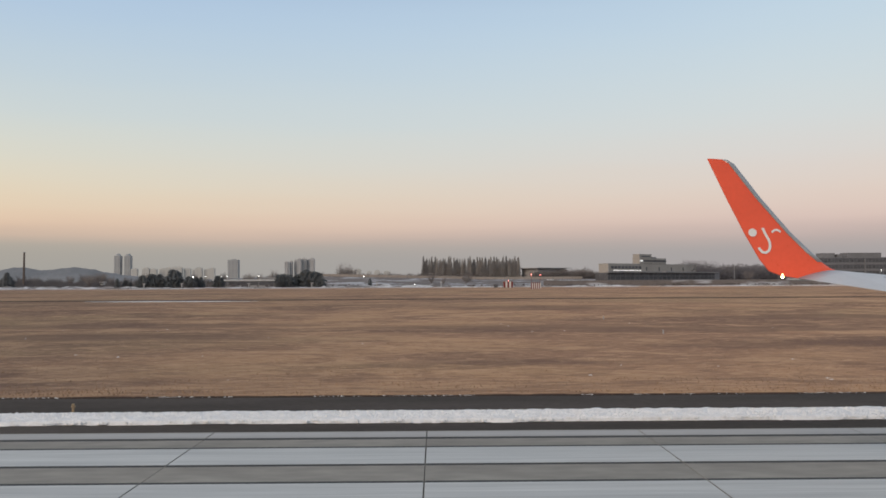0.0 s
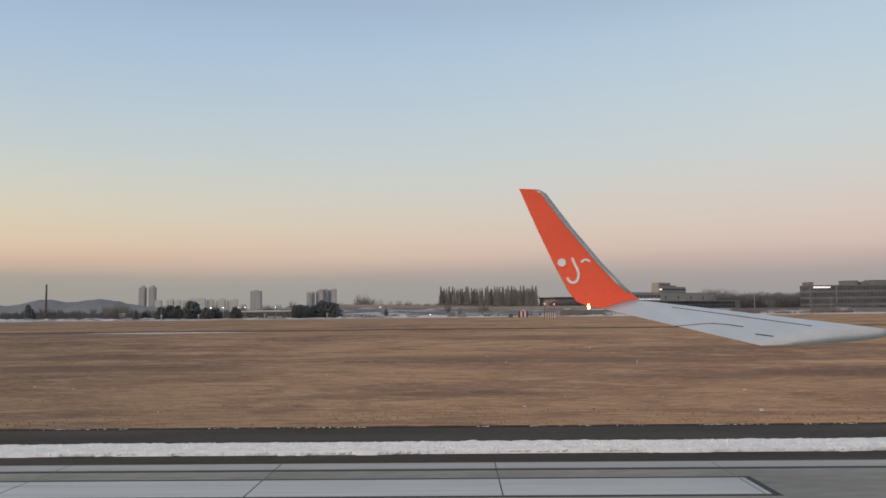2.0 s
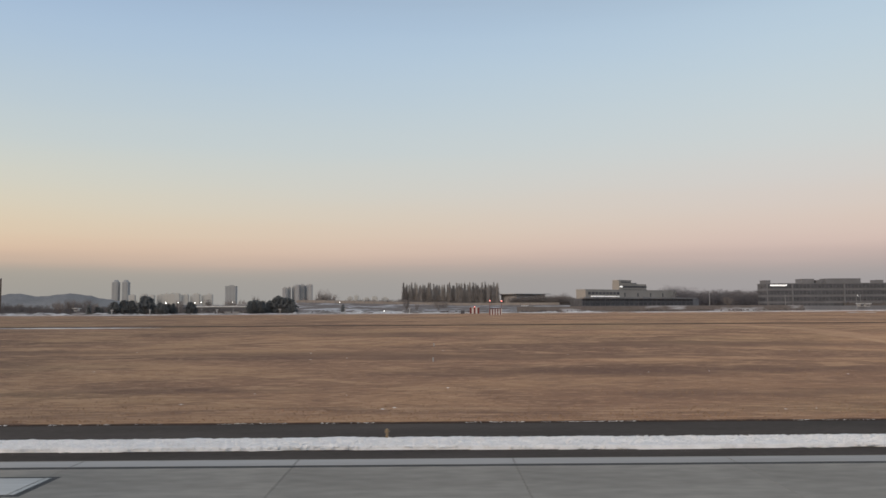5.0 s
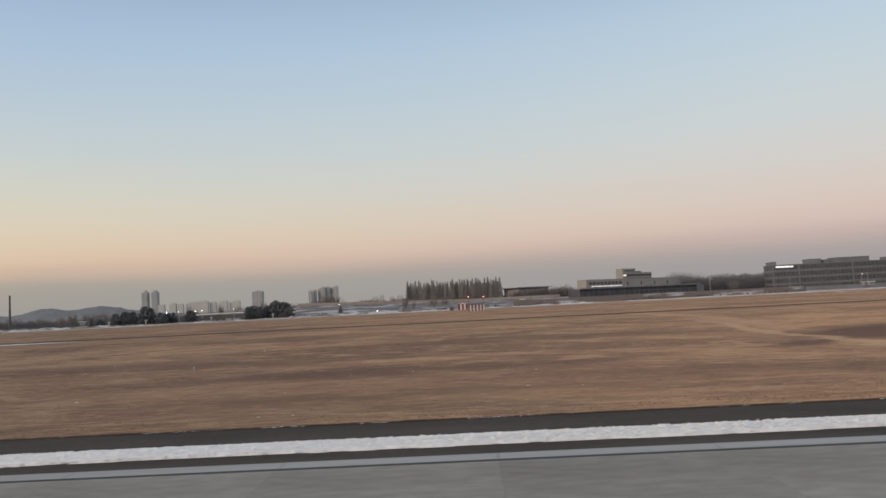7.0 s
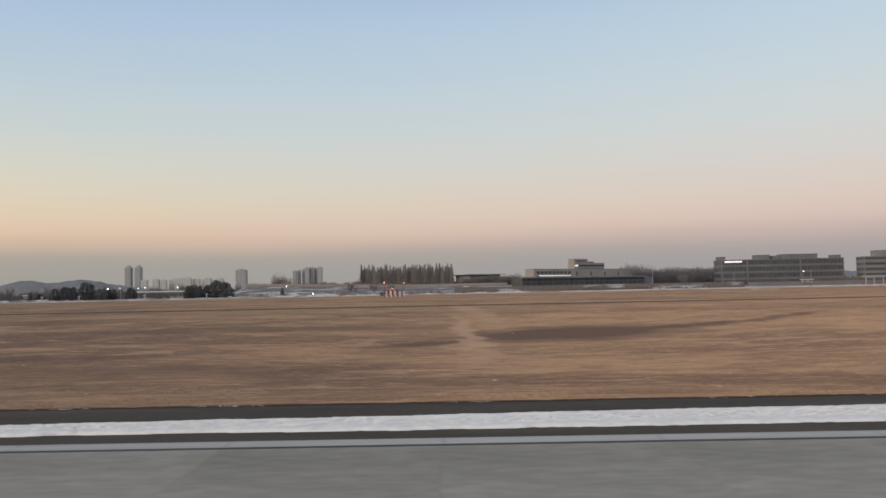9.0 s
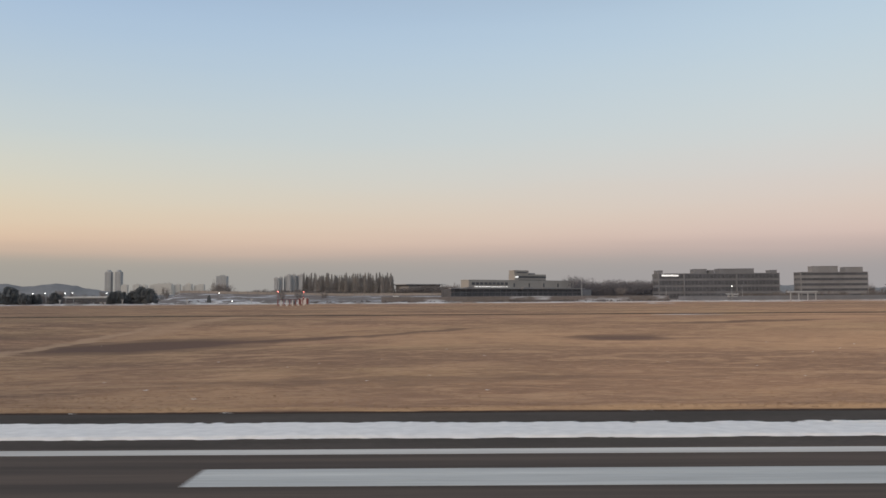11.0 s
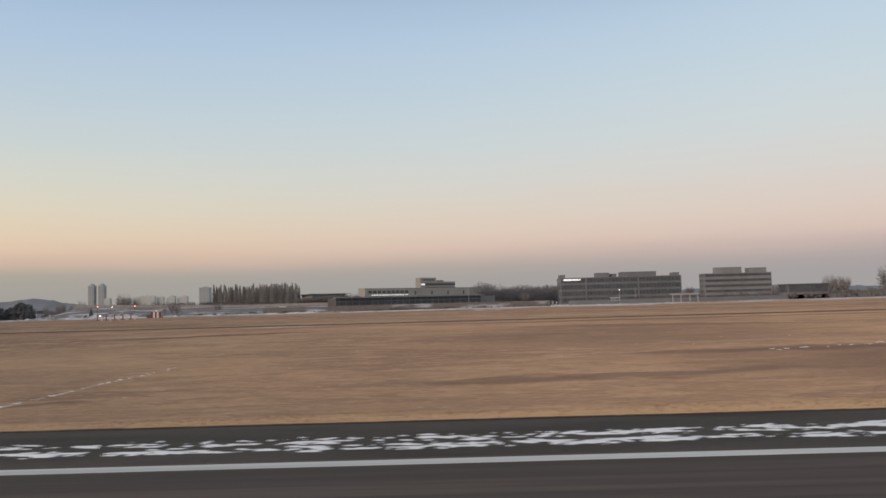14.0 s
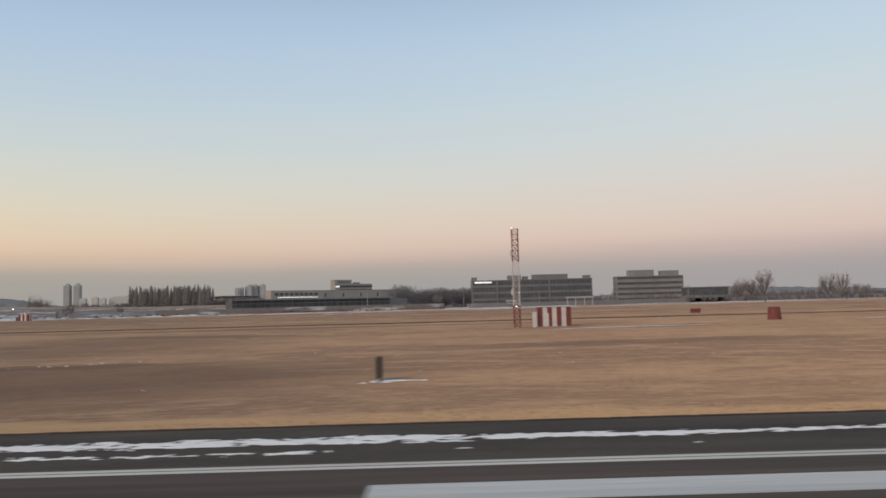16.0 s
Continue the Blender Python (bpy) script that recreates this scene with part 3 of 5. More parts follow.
def snow_ridges():
    """Low heaps of old snow beyond the field, ragged and full of dark gaps: (x0, x1, y, half width, height, fullness)."""
    v, f = [], []
    for x0, x1, yc, half, top, full in ((-330, -225, 478, 7, 0.9, 0.2), (-330, -190, 512, 14, 1.9, 0.35), (-250, -130, 545, 12, 1.6, 0.25), (-190, -110, 500, 8, 1.2, 0.15), (-150, -10, 484, 5, 0.7, 0.1), (-110, 30, 505, 8, 1.1, 0.1), (-40, 80, 535, 14, 2.2, 0.2),
                                        (30, 150, 482, 5, 0.7, 0.15), (70, 190, 508, 8, 1.0, 0.15), (150, 290, 482, 4, 0.6, 0.05), (290, 390, 448, 3.5, 0.5, 0.0), (345, 420, 520, 4, 0.6, 0.05), (250, 292, 380, 2.2, 0.35, 0.1)):
        step = 1.5
        nx, ny = int((x1 - x0) / step), 12
        grid = {}
        def level(i, j):
            x, y = x0 + i * step, yc + half * (2 * j / ny - 1)
            u = 2 * j / ny - 1
            ends = min(1, (x - x0) / 14, (x1 - x) / 14)
            return ends * (1 - u * u) - 0.98 + full + 0.55 * noise.noise(Vector((x * 0.07, y * 0.22, yc))) + 0.75 * noise.noise(Vector((x * 0.22, y * 0.5, yc)))
        for i in range(nx):
            for j in range(ny):
                cs = [(i, j), (i + 1, j), (i + 1, j + 1), (i, j + 1)]
                if max(level(*q) for q in cs) <= 0:
                    continue
                face = []
                for q in cs:
                    if q not in grid:
                        x, y = x0 + q[0] * step, yc + half * (2 * q[1] / ny - 1)
                        h = level(*q)
                        grid[q] = len(v)
                        v.append((site_x(x, y), y, GROUND_Z - 0.1 + (0.12 + top * min(1, max(0, h) * 1.3) if h > 0 else 0)))
                    face.append(grid[q])
                f.append(face)
    return data_mesh("snow_ridges", v, f, M_OLDSNOW, smooth=True)


solid("snow_ridges", snow_ridges(), M_OLDSNOW, "ragged low heaps of old snow beyond the field", "snow", kind="stuff")


def snow_crumbs():
    """Loose crumbs of snow in the field and along a cut across it."""
    r = random.Random(21)
    v, f = [], []
    spots = [(r.uniform(-20, 330), r.uniform(33, 88), r.uniform(0.015, 0.06)) for _ in range(150)]
    for _ in range(70):
        y = 38.5 + 27 * r.random() ** 1.3
        spots.append((211.5 + 0.0625 * (y - 39) + 1.5 + r.gauss(0, 0.13), y, r.uniform(0.03, 0.08)))
    spots += [(264 + 14 * q + r.gauss(0, 0.8), 64.5 + 5 * q + r.gauss(0, 0.4), r.uniform(0.03, 0.13)) for q in (r.random() for _ in range(22))]
    spots += [(301.9 + r.gauss(0, 0.5), 44.2 + r.gauss(0, 0.4), r.uniform(0.05, 0.16)) for _ in range(12)]
    spots += [(302.8 + r.random() * 1.8, 44.8 + r.gauss(0, 0.1), r.uniform(0.1, 0.2)) for _ in range(10)]
    for x, y, s in spots:
        x = site_x(x, y)
        k = len(v)
        z = ground_z(x, y)
        e = r.uniform(1.2, 3.0)
        for j in range(7):
            q = j * 6.283 / 7
            w = s * r.uniform(0.6, 1.2)
            v.append((x + w * e * math.cos(q), y + w * math.sin(q), z + 0.03))
        v.append((x, y, z + 0.04 + 0.3 * s))
        f += [(k + j, k + (j + 1) % 7, k + 7) for j in range(7)]
    return data_mesh("snow_crumbs", v, f, M_SNOW)


solid("snow_crumbs", snow_crumbs(), M_SNOW, "scattered crumbs of old snow in the grass", "snow", kind="stuff")


def verge_mesh():
    """Matted grass that creeps unevenly over the shoulder's edge."""
    v, f = [], []
    n = 1500
    for i in range(n + 1):
        x = -25 + 375 * i / n
        reach = 0.04 + 0.16 * noise.noise(Vector((x * 0.35, 2, 0))) + 0.16 * noise.noise(Vector((x * 1.3, 5, 0))) + 0.10 * noise.noise(Vector((x * 3.7, 8, 0)))
        v += [(x, 27.42 - max(0.0, reach), -0.008), (x, 27.45 - max(0.0, reach) * 0.6, 0.018), (x, 27.9, ground_z(x, 27.9) + 0.004)]
    for i in range(n):
        k = 3 * i
        f += [(k, k + 3, k + 4, k + 1), (k + 1, k + 4, k + 5, k + 2)]
    return data_mesh("grass_verge", v, f, M_GRASS)


solid("trim_soil_edge", boxes((-60, 720, 27.02, 27.4, -0.1, 0.003)), M_SOIL, "thin line of dark soil along the shoulder edge", kind="structure")
solid("grass_verge", verge_mesh(), M_GRASS, "matted dry grass creeping over the shoulder edge", "grass", kind="stuff")


def grass_tufts():
    r = np.random.RandomState(5)
    n = 90000
    x = r.uniform(-25, 345, n)
    y = 27.2 + 34 * r.uniform(0, 1, n) ** 2.0
    v, f = [], []
    for i in range(n):
        z = ground_z(x[i], y[i])
        s = 0.5 + 0.5 * noise.noise(Vector((x[i] * 0.12, y[i] * 0.25, 3)))
        h = (0.018 + 0.05 * s) * (0.6 + 0.8 * r.rand())
        a, w = r.rand() * 3.14, 0.008 + 0.022 * r.rand()
        dx, dy = math.cos(a) * w, math.sin(a) * w
        lx, ly = (r.rand() - 0.5) * h, (r.rand() - 0.5) * h
        k = len(v)
        v += [(x[i] - dx, y[i] - dy, z - 0.02), (x[i] + dx, y[i] + dy, z - 0.02), (x[i] + dx * 0.4 + lx, y[i] + dy * 0.4 + ly, z + h), (x[i] - dx * 0.6 + lx * 0.5, y[i] - dy * 0.6 + ly * 0.5, z + h * 0.8)]
        f.append((k, k + 1, k + 2, k + 3))
    return data_mesh("grass_tufts", v, f, M_BLADE)


solid("grass_tufts", grass_tufts(), M_BLADE, "low tufts of dry straw-coloured grass", "grass", kind="stuff")


# ---- aircraft wing ----
def foil(te, le, thick, normal, n=9):
    """A closed aerofoil ring from the trailing edge over the top to the leading edge and back below."""
    te, le, normal = Vector(te), Vector(le), Vector(normal).normalized()
    ring = []
    us = [0.5 - 0.5 * math.cos(math.pi * i / n) for i in range(n + 1)]
    def t_of(u):
        c = 1 - u
        return 5 * thick * (0.2969 * math.sqrt(c) - 0.126 * c - 0.3516 * c * c + 0.2843 * c ** 3 - 0.1036 * c ** 4)
    for u in us:
        ring.append(te.lerp(le, u) + normal * t_of(u) * 1.25)
    for u in us[-2:0:-1]:
        ring.append(te.lerp(le, u) - normal * t_of(u) * 0.75)
    return ring


def loft(name, rings, material, caps=True):
    v = [p for r in rings for p in r]
    n = len(rings[0])
    f = []
    for i in range(len(rings) - 1):
        for j in range(n):
            f.append((i * n + j, i * n + (j + 1) % n, (i + 1) * n + (j + 1) % n, (i + 1) * n + j))
    if caps:
        f += [tuple(range(n)), tuple(range((len(rings) - 1) * n, len(rings) * n))]
    me = data_mesh(name, v, f, material, smooth=True)
    bm = bmesh.new()
    bm.from_mesh(me)
    bmesh.ops.recalc_face_normals(bm, faces=bm.faces[:])
    bm.to_mesh(me)
    bm.free()
    return me


WING_X = 29.15


def te_at(y):
    return Vector((6.08 + 0.28 * (15.4 - y), y, 4.02 - 0.125 * (15.4 - y)))


def le_at(y):
    return Vector((6.94 + 0.523 * (15.4 - y), y, 4.13 - 0.113 * (15.4 - y)))


WINGLET = [((6.08, 15.40, 4.02), (6.94, 15.40, 4.13), (0, -0.15, 1), 0.10), ((5.83, 15.58, 4.07), (6.88, 15.55, 4.20), (0, -0.5, 1), 0.10),
           ((5.63, 15.70, 4.17), (6.76, 15.68, 4.34), (0, -1, 0.7), 0.10), ((5.48, 15.78, 4.40), (6.57, 15.78, 4.56), (0, -1, 0.35), 0.095),
           ((5.24, 15.90, 4.92), (6.24, 15.92, 4.96), (0, -1, 0.2), 0.085), ((4.91, 16.03, 5.70), (5.64, 16.05, 5.74), (0, -1, 0.17), 0.06),
           ((4.60, 16.15, 6.48), (5.13, 16.15, 6.47), (0, -1, 0.17), 0.045), ((4.56, 16.16, 6.58), (5.00, 16.16, 6.55), (0, -1, 0.17), 0.03)]


def winglet_face(x, z):
    """A point on the inboard face of the winglet."""
    for (t0, l0, n0, h0), (t1, l1, n1, h1) in zip(WINGLET, WINGLET[1:]):
        za, zb = (t0[2] + l0[2]) / 2, (t1[2] + l1[2]) / 2
        if za <= z <= zb:
            k = (z - za) / (zb - za)
            te, le = Vector(t0).lerp(Vector(t1), k), Vector(l0).lerp(Vector(l1), k)
            th, nn = h0 + (h1 - h0) * k, Vector(n0).lerp(Vector(n1), k).normalized()
            c = 1 - min(max((x - te.x) / (le.x - te.x), 0.02), 0.98)
            t = 5 * th * (0.2969 * math.sqrt(c) - 0.126 * c - 0.3516 * c * c + 0.2843 * c ** 3 - 0.1036 * c ** 4) * 1.25
            y = te.y + (le.y - te.y) * (1 - c)
            return Vector((x, y, z)) + nn * (t + 0.004)
    return Vector((x, 15.9, z))


def ribbon(points, width):
    """A thin raised stroke on the winglet's face; points: (x, z)."""
    v, f = [], []
    for i, (x, z) in enumerate(points):
        a, b = points[max(i - 1, 0)], points[min(i + 1, len(points) - 1)]
        d = Vector((b[0] - a[0], b[1] - a[1])).normalized()
        nx, nz = -d.y * width / 2, d.x * width / 2
        for s in (-1, 1):
            p = winglet_face(x + s * nx, z + s * nz)
            v += [p, p + Vector((0, -0.006, 0))]
    for i in range(len(points) - 1):
        k = 4 * i
        f += [(k + 1, k + 3, k + 7, k + 5), (k, k + 1, k + 5, k + 4), (k + 2, k + 6, k + 7, k + 3)]
    return v, f


def aircraft_wing():
    w = thing("aircraft_wing", "light grey airliner wing with orange winglet and lit tip light", "aircraft wing", pose(WING_X, 0, 0, 0, 0, 2.32))
    ys = [10.9 + 0.45 * i for i in range(11)]
    part("wing_panel", loft("wing_panel", [foil(te_at(y), le_at(y), 0.12 + 0.012 * (15.4 - y), (0, -0.1, 1)) for y in ys], M_WINGGREY), None, w, "light grey painted wing skin with panel seams")
    wl_ = part("winglet", loft("winglet", [foil(t, l_, h, n_) for t, l_, n_, h in WINGLET], M_ORANGE), None, w, "glossy orange upswept winglet")
    # bare metal leading edge
    edge = []
    for t, l_, n_, h in WINGLET[2:]:
        t, l_, n_ = Vector(t), Vector(l_), Vector(n_).normalized()
        back = (t - l_).normalized()
        wd = 0.125
        edge.append([l_ - back * 0.008, l_ + back * 0.02 + n_ * (h * 0.42 + 0.004), l_ + back * wd + n_ * (h * 0.72 + 0.004), l_ + back * wd - n_ * (h * 0.45 + 0.004), l_ + back * 0.02 - n_ * (h * 0.3 + 0.004)])
    part("leading_edge", loft("leading_edge", edge, M_METAL), None, wl_, "dull grey metal leading edge")
    v, f = [], []
    c = (5.39, 4.975)
    ring = [winglet_face(c[0] + 0.085 * math.cos(a * math.pi / 12), c[1] + 0.085 * math.sin(a * math.pi / 12)) for a in range(24)]
    v = [p for p in ring] + [p + Vector((0, -0.006, 0)) for p in ring]
    f = [tuple(range(24, 48))] + [(i, (i + 1) % 24, 24 + (i + 1) % 24, 24 + i) for i in range(24)]
    part("emblem_dot", data_mesh("emblem_dot", v, f, M_WHITE), None, wl_, "white painted dot")
    hook = [(5.56 + 0.02 * k, 5.11 - 0.055 * k) for k in range(4)] + [(5.655, 4.87), (5.675, 4.78), (5.665, 4.69), (5.63, 4.62), (5.565, 4.585), (5.50, 4.60), (5.455, 4.655), (5.44, 4.70)]
    hook = [(x + 0.045, z - 0.04) for x, z in hook]
    v, f = ribbon(hook, 0.052)
    part("emblem_hook", data_mesh("emblem_hook", v, f, M_WHITE), None, wl_, "white painted hook stroke")
    arc = [(5.79 + 0.19 * i / 8, 4.95 + 0.075 * math.sin(math.pi * (0.08 + 0.8 * i / 8))) for i in range(9)]
    v, f = ribbon(arc, 0.042)
    part("emblem_arc", data_mesh("emblem_arc", v, f, M_WHITE), None, wl_, "white painted arc stroke")
    # tip light
    bm = bmesh.new()
    bmesh.ops.create_uvsphere(bm, u_segments=16, v_segments=10, radius=0.03, matrix=Matrix.Translation((5.87, 15.60, 4.06)) @ Matrix.Diagonal((1, 0.8, 1.7, 1)))
    part("tip_light", bm, M_STROBE, w, "lit warm white tip light")
    bm = bmesh.new()
    rod(bm, (5.9, 15.5, 4.0), (6.3, 15.3, 4.0), 0.02, 0.03)
    part("light_fairing", bm, M_METAL, w)
    # seams and hinge line of the aileron, as thin sunk-looking strips
    def seam(name, pts, width=0.016):
        v, f = [], []
        for p in pts:
            y, u = p
            t, l_ = te_at(y), le_at(y)
            th = 0.12 + 0.012 * (15.4 - y)
            c_ = 1 - u
            h = 5 * th * (0.2969 * math.sqrt(c_) - 0.126 * c_ - 0.3516 * c_ * c_ + 0.2843 * c_ ** 3 - 0.1036 * c_ ** 4) * 1.25
            q = t.lerp(l_, u) + Vector((0, -0.1, 1)).normalized() * (h + 0.003)
            v += [q + Vector((-width, -width * 0.5, 0)), q + Vector((width, width * 0.5, 0)), q + Vector((width, width * 0.5, -0.012)), q + Vector((-width, -width * 0.5, -0.012))]
        for i in range(len(pts) - 1):
            k = 4 * i
            f += [(k, k + 1, k + 5, k + 4), (k + 1, k + 2, k + 6, k + 5), (k + 3, k, k + 4, k + 7)]
        part(name, data_mesh(name, v, f, M_BLACKPAINT), None, w, "dark panel seam")
    seam("hinge_seam", [(14.2 - 0.4 * i, 0.62) for i in range(8)])
    seam("aileron_seam", [(12.9, 0.0), (12.75, 0.12), (12.6, 0.25), (12.3, 0.3), (12.0, 0.31)], 0.022)
    seam("flap_seam", [(11.5, 0.2), (11.2, 0.22)], 0.03)
    return w


aircraft_wing()


# ---- trees ----
def poplar_meshes(seed, h=24.0):
    """A slim tree: a straight stem, a full lower crown of steep branches and a thin open spire."""
    rnd = random.Random(seed)
    trunk = sticks("trunk", [(Vector((0, 0, -0.1)), Vector((0, 0, h * 0.55)), 0.30, 0.17), (Vector((0, 0, h * 0.55)), Vector((rnd.uniform(-.3, .3), rnd.uniform(-.3, .3), h)), 0.17, 0.05)], M_BARK)
    segs = []
    for i in range(620):
        u = 0.02 + 0.93 * (i / 620) ** 1.15
        z = h * u
        full = min(1, u / 0.12) * (max(0, 1 - u)) ** 0.85
        a, ln = rnd.uniform(0, 6.283), (0.5 + 4.6 * full) * rnd.uniform(0.45, 1.1)
        b = Vector((math.cos(a) * ln * 0.60, math.sin(a) * ln * 0.60, min(z + ln * rnd.uniform(0.6, 1.2), h * 1.0)))
        p = Vector((0, 0, z))
        segs.append((p, b, 0.055, 0.028))
        for _ in range(4):
            q = p.lerp(b, rnd.uniform(0.25, 1))
            d = Vector((rnd.uniform(-1, 1), rnd.uniform(-1, 1), rnd.uniform(0.6, 1.8))) * rnd.uniform(0.3, 0.9) * (0.35 + full)
            segs.append((q, q + d, 0.04, 0.02))
    return trunk, sticks("crown", segs, M_POPLAR)


def bare_meshes(seed, h=14.0, spread=0.42):
    """A leafless broad tree: a forked trunk, limbs and a ragged crown of fine twigs."""
    rnd = random.Random(seed)
    limbs, twigs = [(Vector((0, 0, -0.1)), Vector((rnd.uniform(-.3, .3), 0, h * 0.2)), h * 0.022, h * 0.018)], []
    fork = limbs[0][1]
    tips = []
    for k in range(7):
        a = k * 0.9 + rnd.uniform(-0.3, 0.3)
        tip = Vector((math.cos(a) * h * spread * 0.6, math.sin(a) * h * spread * 0.6, h * rnd.uniform(0.5, 0.85)))
        limbs.append((fork, fork.lerp(tip, 0.5), h * 0.012, h * 0.008))
        limbs.append((fork.lerp(tip, 0.5), tip, h * 0.008, 0.05))
        tips.append(tip)
    for _ in range(230):
        a, w = rnd.uniform(0, 6.283), rnd.random() ** 0.45
        el = rnd.uniform(-0.7, 1.0)
        lump = 0.85 + 0.35 * noise.noise(Vector((math.cos(a) * 1.5, math.sin(a) * 1.5, el * 1.5 + seed)))
        p = Vector((math.cos(a) * h * spread * w * lump * math.sqrt(max(0, 1 - el * el * 0.85)), math.sin(a) * h * spread * w * lump * math.sqrt(max(0, 1 - el * el * 0.85)), h * (0.55 + 0.45 * el * lump * min(1, w + 0.15))))
        near = min(tips, key=lambda q: (q - p).length)
        root = fork.lerp(near, rnd.uniform(0.3, 0.95))
        mid = root.lerp(p, 0.6) + Vector((0, 0, 0.2))
        twigs += [(root, mid, 0.05, 0.038), (mid, p, 0.038, 0.022)]
        for _ in range(3):
            q = mid.lerp(p, rnd.random())
            twigs.append((q, q + Vector((rnd.uniform(-1, 1), rnd.uniform(-1, 1), rnd.uniform(-0.2, 1))) * rnd.uniform(0.5, 1.1), 0.03, 0.016))
    return sticks("trunk", limbs, M_BARK), sticks("crown", twigs, M_TWIG)


def conifer_meshes(seed, h=9.0, w=2.4, round_top=0.5):
    """Dark pine: trunk and several hundred needle clumps in uneven tiers."""
    rnd = random.Random(seed)
    trunk = sticks("trunk", [(Vector((0, 0, -0.1)), Vector((0, 0, h * 0.9)), 0.16, 0.04)], M_BARK)
    v, f = [], []
    for i in range(900):
        u = rnd.random() ** 0.8
        z = h * (0.06 + 0.92 * u)
        rad = w * (1 - u) ** round_top * rnd.uniform(0.3, 1.08) * (0.8 + 0.5 * noise.noise(Vector((z * 0.9, math.cos(0) + seed * 3.7, 0))) + 0.25 * noise.noise(Vector((i * 0.37, z, seed))))
        a = rnd.uniform(0, 6.283)
        p = Vector((math.cos(a) * rad, math.sin(a) * rad, z))
        s = rnd.uniform(0.35, 1.15)
        ax = Vector((math.cos(a), math.sin(a), rnd.uniform(-0.5, 0.4))).normalized()
        u1 = ax.orthogonal().normalized() * s * 0.5
        u2 = ax.cross(u1)
        k = len(v)
        v += [p + u1, p - u1 * 0.5 + u2, p - u1 * 0.5 - u2, p + ax * s]
        f += [(k, k + 1, k + 3), (k + 1, k + 2, k + 3), (k + 2, k, k + 3), (k, k + 2, k + 1)]
    return trunk, data_mesh("crown", v, f, M_NEEDLE)


def tree_of(name, meshes, label, group):
    t = thing(name, label, "tree", pose(0, 0, 0), group)
    part("trunk", meshes[0], None, t)
    part("crown", meshes[1], None, t)
    return t


def planted(protos, spots, seed):
    """Copies of the prototypes at (x, y, scale); the first of each prototype is moved itself."""
    rnd = random.Random(seed)
    fresh = list(protos)
    for i, (x, y, s) in enumerate(spots):
        p = protos[i % len(protos)]
        m = pose(site_x(x, y), y, GROUND_Z, 0, 0, rnd.uniform(0, 360)) @ Matrix.Diagonal((s * rnd.uniform(0.9, 1.1), s * rnd.uniform(0.9, 1.1), s, 1))
        if p in fresh:
            fresh.remove(p)
            p.matrix_basis = m
        else:
            c = copy_thing(p, Matrix())
            c.matrix_basis = m


rnd = random.Random(11)
POPLARS = [tree_of("poplar_tree", poplar_meshes(s), "tall slim leafless poplar in a dense row", "poplar row") for s in range(5)]
spots = []
for i in range(34):
    u = i / 33
    spots.append((43.5 + 84 * u + rnd.uniform(-0.8, 0.8), 737 - 43 * u + rnd.uniform(-1, 1), rnd.uniform(0.97, 1.10) * (1.08 - 0.06 * u)))
    spots.append((44.7 + 84 * u + rnd.uniform(-1.0, 1.0), 743 - 43 * u + rnd.uniform(-1, 1), rnd.uniform(0.90, 1.04)))
    spots.append((44.2 + 84 * u + rnd.uniform(-1.0, 1.0), 750 - 43 * u + rnd.uniform(-1, 1), rnd.uniform(0.88, 1.02)))
planted(POPLARS, spots, 3)

BARE = [tree_of("bare_tree", bare_meshes(20 + s, 14, (0.42, 0.5, 0.38, 0.46)[s]), "leafless broad-crowned tree with fine brown twigs", "bare trees") for s in range(4)]
grove = []
for i in range(30):
    u = rnd.random()
    grove.append((300 + 95 * u, 745 + 60 * u + rnd.uniform(20, 50), rnd.uniform(1.0, 1.3)))
for px_x, px_y, s in ((527.6, 479, 1.55), (589.5, 520, 1.4), (622.2, 560, 1.5), (564.6, 600, 1.2), (591.8, 640, 1.3), (604.6, 690, 1.5), (617.7, 700, 1.5)):
    grove.append((px_x, px_y, s))
for a, y, s in ((-185.4, 520, 0.75), (-180.1, 525, 0.85), (-28.7, 700, 1.55), (-32.6, 705, 1.3), (-22.4, 705, 1.4), (-109.1, 800, 1.25), (-132.6, 800, 1.0), (-127.7, 820, 1.0), (-142.4, 820, 1.0),
                (54.0, 560, 0.55), (68.5, 540, 0.7), (143.6, 600, 0.4), (333.5, 690, 1.0), (181.4, 690, 1.1), (186.7, 680, 1.2), (175.8, 700, 1.0), (18.1, 720, 0.9), (46.3, 600, 0.8), (76.8, 620, 0.7)):
    grove.append((a, y, s))
for i in range(40):
    grove.append((-420 + 560 * i / 39 + rnd.uniform(-8, 8), 980 + rnd.uniform(-60, 60), rnd.uniform(0.8, 1.3)))
for i in range(34):
    grove.append((480 + 420 * i / 33 + rnd.uniform(-8, 8), 820 + rnd.uniform(-60, 90), rnd.uniform(0.8, 1.25)))
for i in range(16):
    grove.append((560 + 9 * i + rnd.uniform(-3, 3), 455 + rnd.uniform(-10, 25), rnd.uniform(0.55, 0.8)))
planted(BARE, grove, 5)

